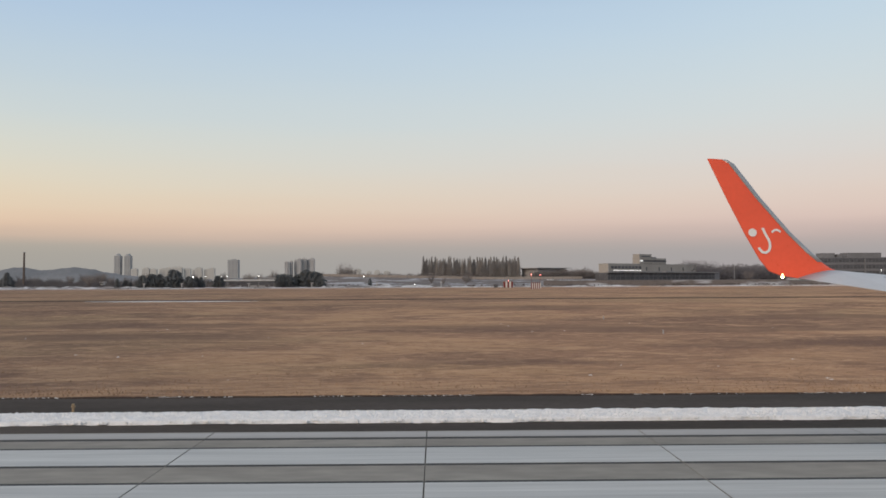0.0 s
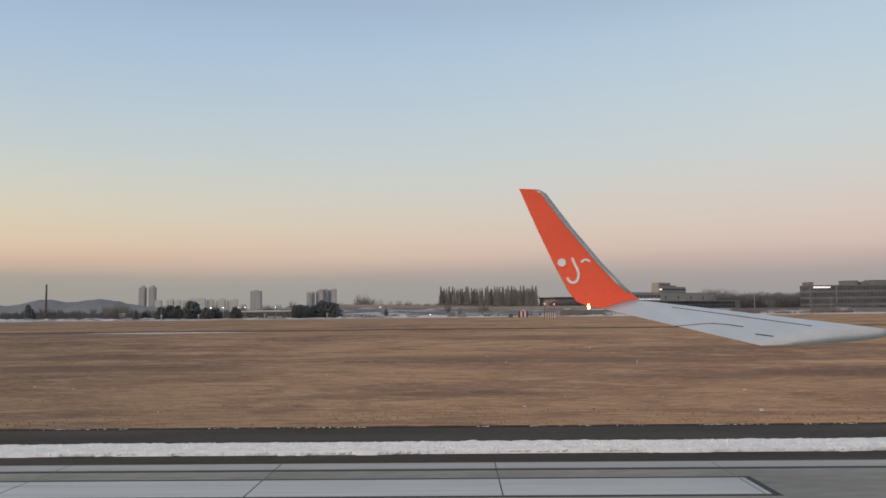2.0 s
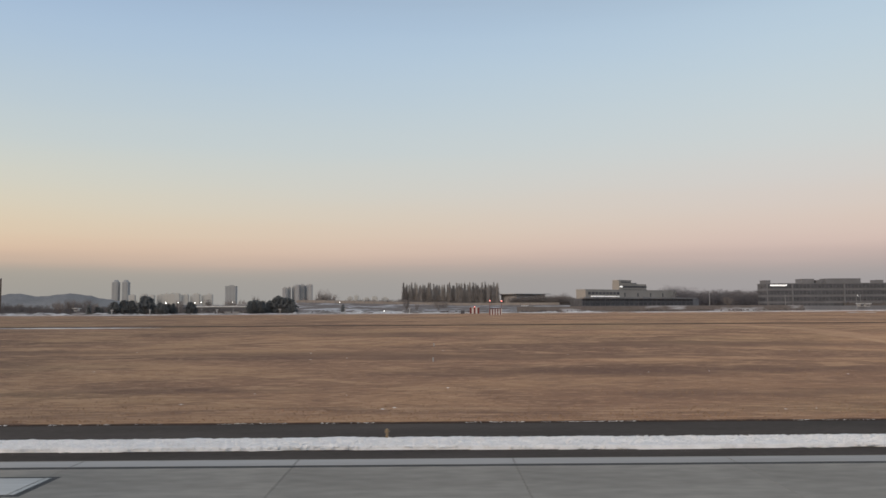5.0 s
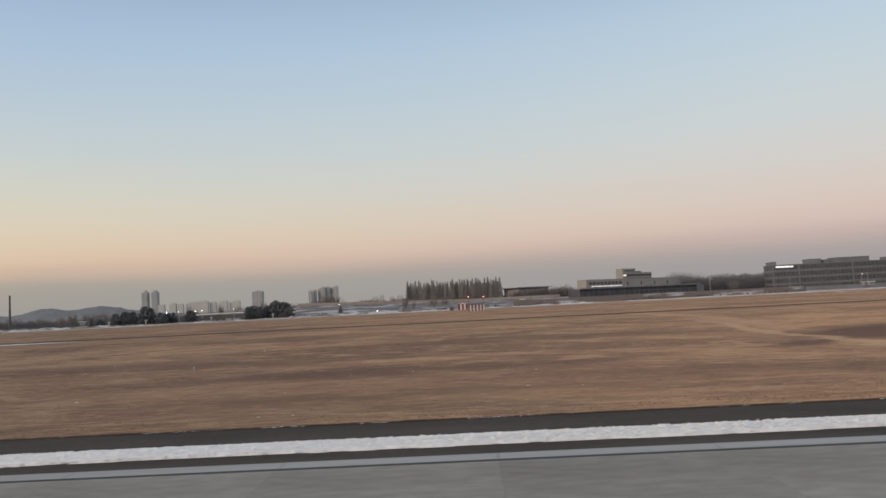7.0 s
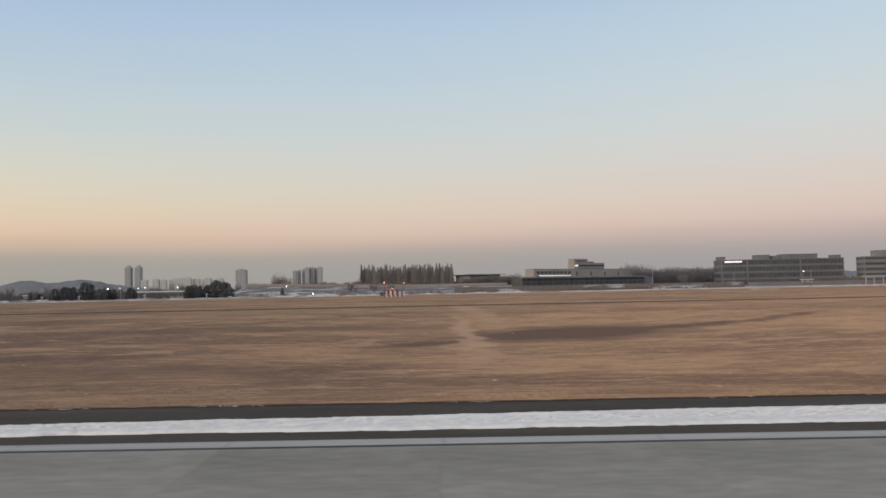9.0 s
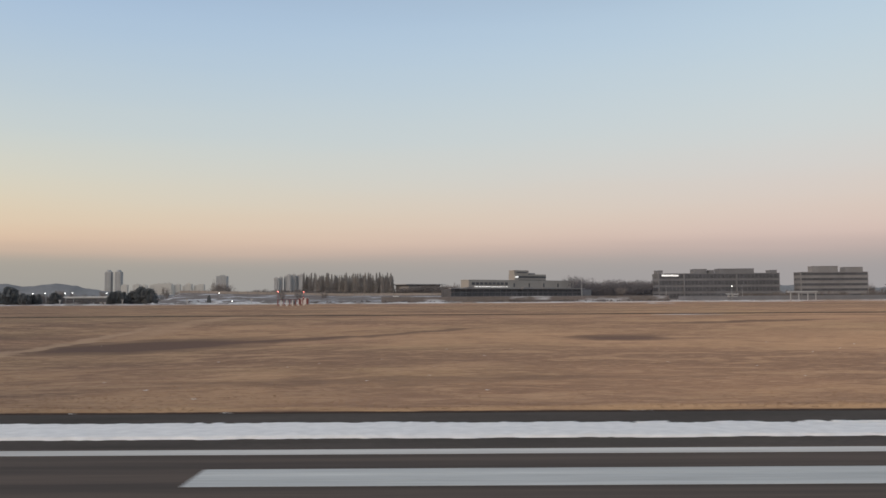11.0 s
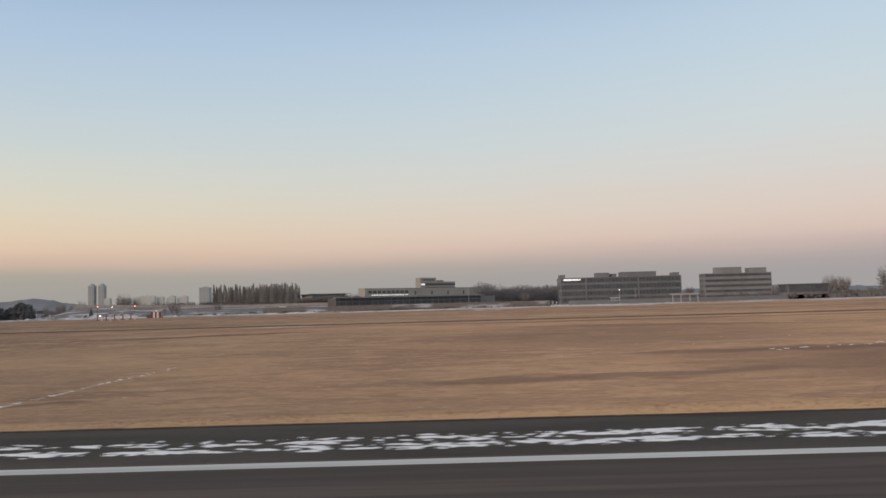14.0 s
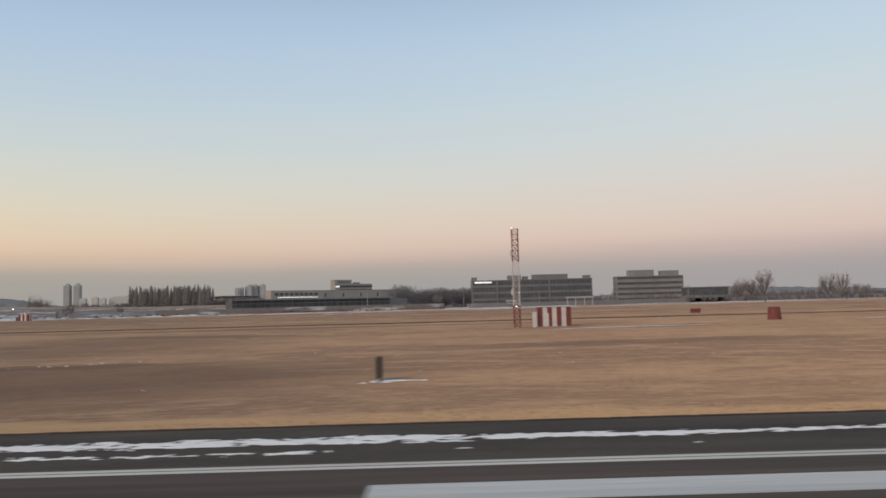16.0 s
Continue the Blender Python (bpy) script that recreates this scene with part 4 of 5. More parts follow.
PINES = [tree_of("pine_tree", conifer_meshes(40 + s, 9, (2.8, 4.8, 4.2)[s], (0.6, 0.33, 0.42)[s]), "dark evergreen pine beside the snowy field edge", "pines") for s in range(3)]
pines = [(-234.3 - 6.1, 520, 1.25), (-235.8 - 5, 523, 0.95), (-236.3 - 7.6, 524, 0.9), (-174.3, 540, 0.75), (-170.0, 545, 0.62), (-167.3, 545, 0.5), (-162.0, 545, 0.6), (-106.0, 548, 0.95), (-105.0, 552, 0.8), (0.5, 560, 0.7)]
for i in range(11):
    pines.append((-157.5 + 13.5 * i / 10, 543 + rnd.uniform(-5, 8), rnd.uniform(0.6, 1.15)))
for x, z in ((-139.2, 1.0), (-137.0, 1.45), (-134.6, 1.3), (-132.0, 0.9)):
    pines.append((x, 545 + rnd.uniform(-3, 3), z))
for i in range(7):
    pines.append((-127.0 + 9 * i / 6, 545 + rnd.uniform(-5, 8), rnd.uniform(0.6, 1.0)))
for i in range(26):
    pines.append((-62.4 + 31 * i / 25, 538 + rnd.uniform(-8, 12), rnd.uniform(0.55, 1.12) + 0.35 * math.exp(-((i - 16) / 4) ** 2)))
planted(PINES, pines, 6)


def belts(name, seed, spans, material, per=12, r0=0.26, r1=0.10):
    """Leafless scrub and low trees, too dense to count; spans: (number, x0, x1, y0, y1, least and greatest height)."""
    r = random.Random(seed)
    segs = []
    for n, x0, x1, y0, y1, h0, h1 in spans:
        for _ in range(n):
            x, y = r.uniform(x0, x1), r.uniform(y0, y1)
            h = (h0 + (h1 - h0) * (0.5 + 0.9 * noise.noise(Vector((x * 0.03, y * 0.01, 6))))) * r.uniform(0.6, 1.1)
            p = Vector((site_x(x, y), y, GROUND_Z))
            for _ in range(per):
                u, w = r.gauss(0, 0.42), r.gauss(0, 0.42)
                q = p + Vector((u * h * 0.6, w * h * 0.6, h * math.sqrt(max(0.12, 1 - u * u - w * w)) * r.uniform(0.8, 1.0)))
                lean_in = Vector((r.uniform(-0.14, 0.14) * h, r.uniform(-0.14, 0.14) * h, 0))
                segs.append((p + (q - p) * 0.35 + lean_in, q, r0, r1))
    return sticks(name, segs, material)


solid("scrub_belt", belts("scrub_belt", 77, [(900, -500, -180, 640, 760, 3, 11), (900, 20, 200, 690, 760, 3, 8), (160, 126, 332, 548, 554, 0.5, 2.4), (300, -60, 120, 570, 640, 0.5, 2.5), (500, -180, 20, 660, 760, 2, 7), (260, 430, 470, 640, 700, 4, 12),
                                            (500, -330, -64, 575, 640, 1, 5), (900, 36, 134, 700, 735, 7, 13), (900, 510, 900, 560, 760, 3, 10), (900, -700, 900, 1000, 1300, 6, 15)], M_SHRUB), M_SHRUB, "dense far belt of brown leafless scrub", "scrub", kind="stuff")
def canopy(name, seed, spans, material):
    """Rounded leafless crowns, close together; spans: (trees, x0, x1, y0, y1, least and greatest height)."""
    r = random.Random(seed)
    segs = []
    for n, x0, x1, y0, y1, h0, h1 in spans:
        for _ in range(n):
            x, y = r.uniform(x0, x1), r.uniform(y0, y1)
            h = r.uniform(h0, h1) * (0.85 + 0.35 * noise.noise(Vector((x * 0.035, 1.7, 6))))
            foot = Vector((site_x(x, y), y, GROUND_Z))
            segs.append((foot, foot + Vector((0, 0, h * 0.6)), 0.3, 0.15))
            for _ in range(150):
                d = Vector((r.gauss(0, 1), r.gauss(0, 1), r.gauss(0, 1))).normalized() * r.random() ** 0.4
                p = foot + Vector((d.x * h * 0.42, d.y * h * 0.42, h * (0.56 + 0.42 * d.z)))
                q = p + (Vector((d.x, d.y, d.z + 0.5)) + Vector((r.uniform(-.7, .7), r.uniform(-.7, .7), r.uniform(-.3, .7)))) * 0.9
                segs.append((p, q, 0.16, 0.06))
    return sticks(name, segs, material)


solid("wooded_rise", canopy("wooded_rise", 78, [(240, 294, 396, 700, 775, 17, 24)], M_GROVE), M_GROVE, "dense grey-brown leafless grove between the buildings", "grove", kind="stuff")
solid("hangar_thicket", canopy("hangar_thicket", 79, [(52, 134, 170, 652, 668, 11, 15), (60, 166, 190, 640, 668, 8, 14), (60, -30, 40, 700, 760, 8, 13)], M_SHRUB), M_SHRUB, "leafless thicket before the low hangar", "thicket", kind="stuff")


# ---- buildings ----
def block(parent, name, s0, s1, p0, p1, z0, z1, material, bands=0, glass=None, label="", recess=0.4, sill=0.42):
    """A block along the building's own axes, with glazed bands that lie back behind proud spandrels."""
    body = part(name, boxes((s0, s1, p0, p1, z0, z1)), material, parent, label)
    if bands:
        fh = (z1 - z0) / bands
        for k in range(bands):
            za, zb = z0 + fh * k + fh * sill, z0 + fh * (k + 1) - 0.25
            w = part("window", boxes((s0 + 0.8, s1 - 0.8, p0 - 0.05, p0 + 0.2, za, zb), (s0 - 0.05, s0 + 0.2, p0 + 0.8, p1 - 0.8, za, zb), (s1 - 0.2, s1 + 0.05, p0 + 0.8, p1 - 0.8, za, zb)), glass or M_DARKGLASS, body, "band of dark glazing")
            part("sill", boxes((s0 - 0.25, s1 + 0.25, p0 - 0.35, p0 - 0.04, za - 0.35, za)), material, body)
    part("parapet", boxes((s0 - 0.15, s1 + 0.15, p0 - 0.15, p0 + 0.3, z1, z1 + 0.5), (s0 - 0.15, s1 + 0.15, p1 - 0.3, p1 + 0.15, z1, z1 + 0.5), (s0 - 0.15, s0 + 0.3, p0 + 0.3, p1 - 0.3, z1, z1 + 0.5), (s1 - 0.3, s1 + 0.15, p0 + 0.3, p1 - 0.3, z1, z1 + 0.5)), material, body)
    return body


def lit_bars(parent, s0, s1, p, z, h, n):
    """A lit sign whose writing is reduced to plain bars."""
    r = random.Random(n)
    spans, s = [], s0
    while s < s1:
        w = (s1 - s0) / n * r.uniform(0.7, 1.1)
        spans.append((s, s + w * 0.8, p - 0.25, p - 0.1, z, z + h * r.choice((0.8, 1.0, 1.0))))
        s += w
    part("lit_sign", boxes(*spans), M_SIGNLIT, parent, "row of small lit white sign bars")


M_PODIUM = mat("dark_podium_glass", (0.120, 0.117, 0.125), 0.45, 0.35, 0.12, 0.6)
terminal = thing("terminal_building", "long low beige terminal with dark glazed podium and stepped tower", "building", pose(176.4, 572.5, GROUND_Z, 0, 0, 38))
pod = part("podium", boxes((0, 141, 0, 12, 0, 9.6)), M_PODIUM, terminal, "dark glazed podium")
for z in (3.6, 6.9):
    part("spandrel", boxes((-0.3, 141.3, -0.35, 0.02, z, z + 0.55)), M_SPANDREL, pod, "thin grey storey band")
for k in range(24):
    part("mullion", boxes((5.8 * k + 2.6, 5.8 * k + 2.9, -0.22, -0.003, 0, 9.5)), M_SPANDREL, pod)
part("canopy", boxes((-2, 143, -3, 0.4, 9.7, 10.5)), M_BEIGE, pod, "pale roof edge")
for a, b, z in ((18, 24, 1.6), (46, 50, 1.3), (78, 88, 1.5), (104, 108, 1.2)):
    part("roof_unit", boxes((a, b, 4, 8, 9.6, 9.6 + z), bevel=0.08), M_BEIGE, pod, "rooftop plant box")
block(terminal, "link_block", 54, 168, 12.2, 67.8, 0, 9, M_SPANDREL)
up = block(terminal, "upper_storey", 51.7, 178, 41.8, 52, 9.6, 17.4, M_TERMBEIGE)
for i in range(9):
    part("window", boxes((55 + 4.6 * i, 58.4 + 4.6 * i, 41.65, 41.9, 13.6, 15.8)), M_DARKGLASS, up, "dark window")
for i in range(4):
    part("window", boxes((102 + 18 * i, 103.5 + 18 * i, 41.65, 41.9, 12.0, 15.2)), M_DARKGLASS, up, "dark window")
lit_bars(up, 58, 95, 41.8, 11.9, 0.5, 14)
tw = block(terminal, "tower", 128, 168, 68, 76, 0, 23.6, M_TERMBEIGE)
for i in range(2):
    part("window", boxes((133, 168.08, 67.82, 68.06, 17.3 + 3.4 * i, 19.1 + 3.4 * i), (167.9, 168.12, 68.2, 75, 17.3 + 3.4 * i, 19.1 + 3.4 * i)), M_DARKGLASS, tw, "dark window band")
ph = block(terminal, "penthouse", 128, 146, 68.4, 75.6, 24.15, 27.2, M_TERMBEIGE)
part("window", boxes((131, 144, 68.3, 68.42, 25.2, 26.2)), M_DARKGLASS, ph, "dark window band")
part("rooftop_box", boxes((150, 156, 70, 73, 24.15, 25.4), bevel=0.06), M_SPANDREL, tw)
bm = bmesh.new()
rod(bm, (135, 72, 27.6), (135, 72, 30.5), 0.12, 0.06, 6)
part("aerial", bm, M_STEEL, ph)
lit_bars(tw, 128.5, 131.5, 68, 21, 1.2, 2)

office = thing("office_building", "wide dark-glazed office building with pale storey bands and lit rooftop sign", "building", pose(362.4, 676, GROUND_Z) @ Matrix.Diagonal((1.09, 1, 1.045, 1)))
ob_ = block(office, "main_block", 0, 97, 0, 20, 0, 21.5, M_SPANDREL, 4, label="dark glazed block with grey storey bands", sill=0.30)
for k in range(32):
    part("mullion", boxes((3 * k + 1.9, 3 * k + 2.05, -0.2, -0.06, 0.2, 21.2)), M_SPANDREL, ob_)
for a, b, z in ((0.5, 4.5, 24.2), (30, 40, 25.2), (50, 78, 25.4), (42, 46, 24.2), (92, 96.5, 24)):
    block(office, "penthouse", a, b, 4, 16, 22.05, z, M_SPANDREL)
lit_bars(office, 2.5, 16, -0.2, 19.6, 1.3, 14)
for s in (20, 62):
    part("pier", boxes((s, s + 1.0, -0.9, -0.36, 0, 21)), M_SPANDREL, office)

annex = thing("office_building", "grey concrete office block with stepped roof and dark window bands", "building", pose(493.5, 690, GROUND_Z) @ Matrix.Diagonal((0.857, 1, 0.958, 1)))
block(annex, "main_block", 0, 70, 0, 14, 0, 24.5, M_BEIGE, 5, sill=0.5)
for a, b, z in ((14, 40, 30), (48, 66, 29)):
    block(annex, "penthouse", a, b, 2, 12, 25.05, z, M_BEIGE)

depot = thing("depot_building", "long low grey-brown depot with shallow roof", "building", pose(524, 600, GROUND_Z))
block(depot, "main_block", 0, 32, 0, 16, 0, 10.6, M_PERIMETER, 1, sill=0.5)
part("roof", boxes((-1, 33, -1, 17, 11.15, 11.6)), M_SPANDREL, depot, "thin grey flat roof")

shed2 = thing("hangar_building", "low building with thin pale flat roof", "building", pose(132, 676, GROUND_Z, 0, 0, 33))
block(shed2, "main_block", 14, 47, 1, 23, 0, 13.6, M_HANGAR)
part("roof", boxes((10, 51, -3, 27, 14.9, 15.4)), M_FARWHITE, shed2, "thin pale roof slab")
part("fascia", boxes((13.5, 47.5, 0.5, 23.5, 14.15, 14.9)), M_SPANDREL, shed2, "dark strip under the roof")
for s in (17, 34):
    part("door", boxes((s, s + 9, 0.75, 0.97, 0, 9)), M_SPANDREL, shed2, "large grey sliding door")

store = thing("store_building", "low white storehouse with long snow-dusted roof", "building", pose(-122.0, 600, GROUND_Z, 0, 0, 0))
block(store, "main_block", 0, 50, 0, 16, 0, 4.6, M_FARWHITE, 1, sill=0.3)
part("roof", boxes((-1, 51, -1, 17, 5.15, 5.8)), M_SNOW, store, "snow-dusted flat roof")
store2 = thing("store_building", "low white storehouse with long snow-dusted roof", "building", pose(-94.0, 640, GROUND_Z, 0, 0, 0))
block(store2, "main_block", 0, 16, 0, 12, 0, 7, M_FARWHITE, 1, sill=0.6)


def bank_top(x):
    return 8.6 - 3.2 * min(max((x + 40) / 130, 0), 1)


def bank_mesh():
    """A road bank: a rough slope that rises from the field's far edge, falling away to one side."""
    v, f = [], []
    nx, ny = 170, 12
    for i in range(nx + 1):
        x = -64 + 264 * i / nx
        top = bank_top(x) * min(1, (x + 64) / 22)
        for j in range(ny + 1):
            u = j / ny
            y = 572 + 62 * u
            z = top * u ** 1.5 + (0.9 * noise.noise(Vector((x * 0.08, y * 0.1, 3))) + 0.5 * noise.noise(Vector((x * 0.3, y * 0.3, 3)))) * math.sin(math.pi * u) - 0.25
            v.append((site_x(x, y), y, z))
        v.append((site_x(x, 650), 650, top))
        v.append((site_x(x, 660), 660, -0.3))
    w = ny + 3
    for i in range(nx):
        for j in range(w - 1):
            k = i * w + j
            f.append((k, k + w, k + w + 1, k + 1))
    return data_mesh("wall_embankment", v, f, M_BANK, smooth=True)


solid("wall_embankment", bank_mesh(), M_BANK, "rough earth bank patched with old snow", kind="structure")
barrier = thing("road_barrier", "long low beige barrier along the top of the bank", "barrier", pose(0, 636, 0), kind="structure")
for i in range(27):
    x = -44 + 8 * i
    z = bank_top(x)
    part("panel", boxes((x, x + 7.7, 0, 0.3, z - 0.6, z + 1.7)), M_BARRIER, barrier)
    part("post", boxes((x + 7.7, x + 8.0, -0.1, 0.4, z - 0.6, z + 2.1)), M_SPANDREL, barrier)
solid("wall_perimeter", boxes((site_x(125.6, 556), site_x(332, 556), 555.7, 556.3, -0.3, 3.9)), M_BANK, "low stained retaining wall patched with snow", kind="structure")
solid("wall_right_fence", boxes((332, 880, 600, 601, -0.3, 3.2)), M_SPANDREL, "low grey perimeter wall before the offices", kind="structure")

gate = thing("canopy_shelter", "white flat canopy on posts beside the perimeter wall", "canopy", pose(420.8, 560, GROUND_Z))
part("roof", boxes((0, 20, 0, 6, 5.4, 6.4), bevel=0.1), M_FARWHITE, gate)
for s in (0.6, 6.5, 13, 18.8):
    part("post", boxes((s, s + 0.6, 1, 1.6, 0, 5.4)), M_FARWHITE, gate)


# ---- far city and hills ----
def hill_mesh():
    v, f = [], []
    n = 420
    for i in range(n + 1):
        x = -2600 + 4700 * i / n
        h = 17 + 17 / (1 + math.exp((x + 1010) / 45)) + 31 * math.exp(-((x + 1265) / 125) ** 2) + 31 * math.exp(-((x + 1471) / 75) ** 2) + 22 * math.exp(-((x + 1760) / 140) ** 2) + 11 * math.exp(-((x + 420) / 160) ** 2) + 21 * math.exp(-((x - 1500) / 300) ** 2)
        h += 4 * noise.noise(Vector((x * 0.009, 0, 2))) + 3 * noise.noise(Vector((x * 0.04, 0, 2))) + 2.2 * noise.noise(Vector((x * 0.15, 0, 5)))
        y = 3200 - 0.00012 * (x + 300) ** 2
        x = site_x(x, y)
        v += [(x, y - 160, -1), (x, y, h), (x, y + 200, -1)]
    for i in range(n):
        k = 3 * i
        f += [(k, k + 3, k + 4, k + 1), (k + 1, k + 4, k + 5, k + 2)]
    return data_mesh("backdrop_hills", v, f, M_HILL, smooth=True)


solid("backdrop_hills", hill_mesh(), M_HILL, "hazy wooded hills on the horizon", kind="structure")


def tower_block(x, y, w, d, h, material, label, domed=False, fins=3, group="far towers"):
    t = thing("apartment_tower", label, "building", pose(x, y, GROUND_Z), group)
    body = part("wall", boxes((0, w, 0, d, 0, h)), material, t)
    for i in range(fins):
        part("window", boxes((w * (i + 0.32) / fins, w * (i + 0.68) / fins, -0.6, 0.3, 4, h - 5)), M_FARGREYSTRIP if material in (M_FARGREY, M_FARWHITE) else M_FARSTRIP, body, "vertical strip of windows")
    if domed:
        bm = bmesh.new()
        bmesh.ops.create_cone(bm, cap_ends=True, segments=12, radius1=w * 0.5, radius2=w * 0.28, depth=12, matrix=Matrix.Translation((w / 2, d / 2, h + 6)))
        part("roof", bm, material, t, "rounded roof cap")
    else:
        part("roof", boxes((w * 0.3, w * 0.7, d * 0.3, d * 0.7, h, h + 5)), material, t, "rooftop plant room")
    return t


for a in (-1592, -1535):
    tower_block(a, 4400, 34, 34, 156, M_FARGREY, "slim grey twin tower with rounded cap in haze", True, 2)
tower_block(-905, 4200, 56, 40, 124, M_FARGREY, "broad grey tower block in haze", False, 3)
for i, (w, h) in enumerate(((24, 118), (20, 122), (22, 128), (26, 135), (26, 137), (28, 132), (30, 136))):
    tower_block(-632 + 24 * i, 4440 + 25 * (i % 3), w - 4, 26, h, M_FARWHITE, "pale apartment slab in haze", False, 2, "apartment estate")
for i in range(13):
    tower_block(-1480 + 36 * i + rnd.uniform(-6, 6), 4380 + rnd.uniform(-60, 60), rnd.uniform(35, 39), 20, rnd.uniform(74, 88), M_FARPALE, "pale apartment slab in haze", False, 2, "apartment estate")
for i in range(5):
    tower_block(-250 + 46 * i + rnd.uniform(-6, 6), 4200 + rnd.uniform(-60, 60), rnd.uniform(24, 40), 20, rnd.uniform(50, 72), M_FARPALE, "pale apartment slab in haze", False, 2, "apartment estate")

stack = thing("chimney_stack", "tall thin brown chimney beyond the field", "chimney", pose(-285.0, 634, GROUND_Z))
bm = bmesh.new()
rod(bm, (0, 0, 0), (0, 0, 29), 1.0, 0.65, 12)
part("shaft", bm, M_BRICK, stack)
bm = bmesh.new()
rod(bm, (0, 0, 28.6), (0, 0, 29.4), 0.8, 0.8, 12)
part("rim", bm, M_SPANDREL, stack)


# ---- airfield equipment ----
def lattice(parent, h, w, bands):
    """A square lattice mast: legs and braces, section by section, red and white in turn."""
    n = len(bands)
    for k, m in enumerate(bands):
        z0, z1 = h * k / n, h * (k + 1) / n
        bm = bmesh.new()
        leg, brace = (0.05, 0.028) if m is M_RED else (0.036, 0.017)
        cs = [(-w, -w), (w, -w), (w, w), (-w, w)]
        for i, (a, b) in enumerate(cs):
            c, d = cs[(i + 1) % 4]
            rod(bm, (a, b, z0), (a, b, z1), leg, leg, 5)
            steps = 2
            for s in range(steps):
                za, zb = z0 + (z1 - z0) * s / steps, z0 + (z1 - z0) * (s + 1) / steps
                rod(bm, (a, b, za), (c, d, zb), brace, brace, 4)
                rod(bm, (c, d, za), (a, b, zb), brace, brace, 4)
                rod(bm, (a, b, zb), (c, d, zb), brace, brace, 4)
        part("mast_section", bm, m, parent, "red lattice section" if m is M_RED else "white lattice section")


mast = thing("antenna_mast", "red and white lattice antenna mast on the grass", "antenna mast", pose(321.3, 122.9, GROUND_Z))
lattice(mast, 15.7, 0.48, [M_RED, M_RED, M_STRIPEWHITE, M_STRIPEWHITE, M_STRIPEWHITE, M_STRIPEWHITE, M_RED, M_RED, M_RED])
bm = bmesh.new()
bmesh.ops.create_uvsphere(bm, u_segments=10, v_segments=8, radius=0.1, matrix=Matrix.Translation((-0.48, 0, 15.85)))
part("warning_lamp", bm, M_REDLAMP, mast, "lit red warning lamp")
bm = bmesh.new()
bmesh.ops.create_uvsphere(bm, u_segments=10, v_segments=8, radius=0.07, matrix=Matrix.Translation((-0.1, -0.62, 3.4)))
part("work_lamp", bm, M_LAMP, mast, "lit white lamp")
for z in (5.2, 8.2, 11.4):
    part("antenna_panel", boxes((-0.8, -0.55, -0.2, 0.2, z, z + 0.9), bevel=0.03), M_STRIPEWHITE, mast)


def striped_hut(name, label, at, w, d, h, n, first=0):
    t = thing(name, label, "equipment hut", at)
    core = part("body", boxes((0, w, 0, d, 0, h), bevel=0.02), M_STRIPEWHITE, t, "white hut body")
    for i in range(n):
        if (i + first) % 2 == 0:
            part("stripe", boxes((w * i / n, w * (i + 1) / n, -0.03, 0.02, 0.02, h - 0.02)), M_RED, core, "red vertical stripe")
    m = max(2, int(n * d / w))
    for i in range(m):
        if i % 2 == 0:
            part("stripe", boxes((-0.03, 0.02, d * i / m, d * (i + 1) / m, 0.02, h - 0.02)), M_RED, core, "red vertical stripe")
            part("stripe", boxes((w - 0.02, w + 0.03, d * i / m, d * (i + 1) / m, 0.02, h - 0.02)), M_RED, core, "red vertical stripe")
    part("roof", boxes((-0.12, w + 0.12, -0.12, d + 0.12, h, h + 0.12), bevel=0.03), M_STRIPEWHITE, t)
    part("plinth", boxes((-0.4, w + 0.4, -0.5, d + 0.3, -0.1, 0.12)), M_CONCRETE, t, "concrete plinth")
    return t


hut = striped_hut("equipment_hut", "red and white striped equipment hut on a concrete pad", pose(324.4, 121.8, GROUND_Z), 5.2, 3.4, 3.15, 7)
part("door_panel", boxes((0.9, 1.7, -0.06, -0.03, 0.15, 2.2)), M_STRIPEWHITE, hut)
side = thing("equipment_cabinet", "pale narrow cabinet beside the striped hut", "cabinet", pose(323.6, 121.4, GROUND_Z))
part("body", boxes((0, 0.62, 0, 1, 0, 2.3), bevel=0.03), M_STRIPEWHITE, side)
part("lid", boxes((-0.04, 0.66, -0.04, 1.04, 2.3, 2.38)), M_STRIPEWHITE, side)
cab = thing("equipment_cabinet", "dark red tapered equipment cabinet with snow at its foot", "cabinet", pose(365.7, 130, GROUND_Z))
bm = bmesh.new()
bmesh.ops.create_cone(bm, cap_ends=True, segments=20, radius1=1.15, radius2=0.95, depth=2.0, matrix=Matrix.Translation((0, 0, 1.0)))
part("body", bm, M_RED, cab)
bm = bmesh.new()
rod(bm, (0, 0, 2.0), (0, 0, 2.15), 1.0, 0.85, 20)
part("lid", bm, M_RED, cab)
small = thing("equipment_box", "small dark red box on the grass", "box", pose(378.9, 200, GROUND_Z))
part("body", boxes((-1.2, 1.2, 0, 1, 0, 1.0), bevel=0.05), M_RED, small)
part("lid", boxes((-1.25, 1.25, -0.05, 1.05, 1.0, 1.06)), M_RED, small)

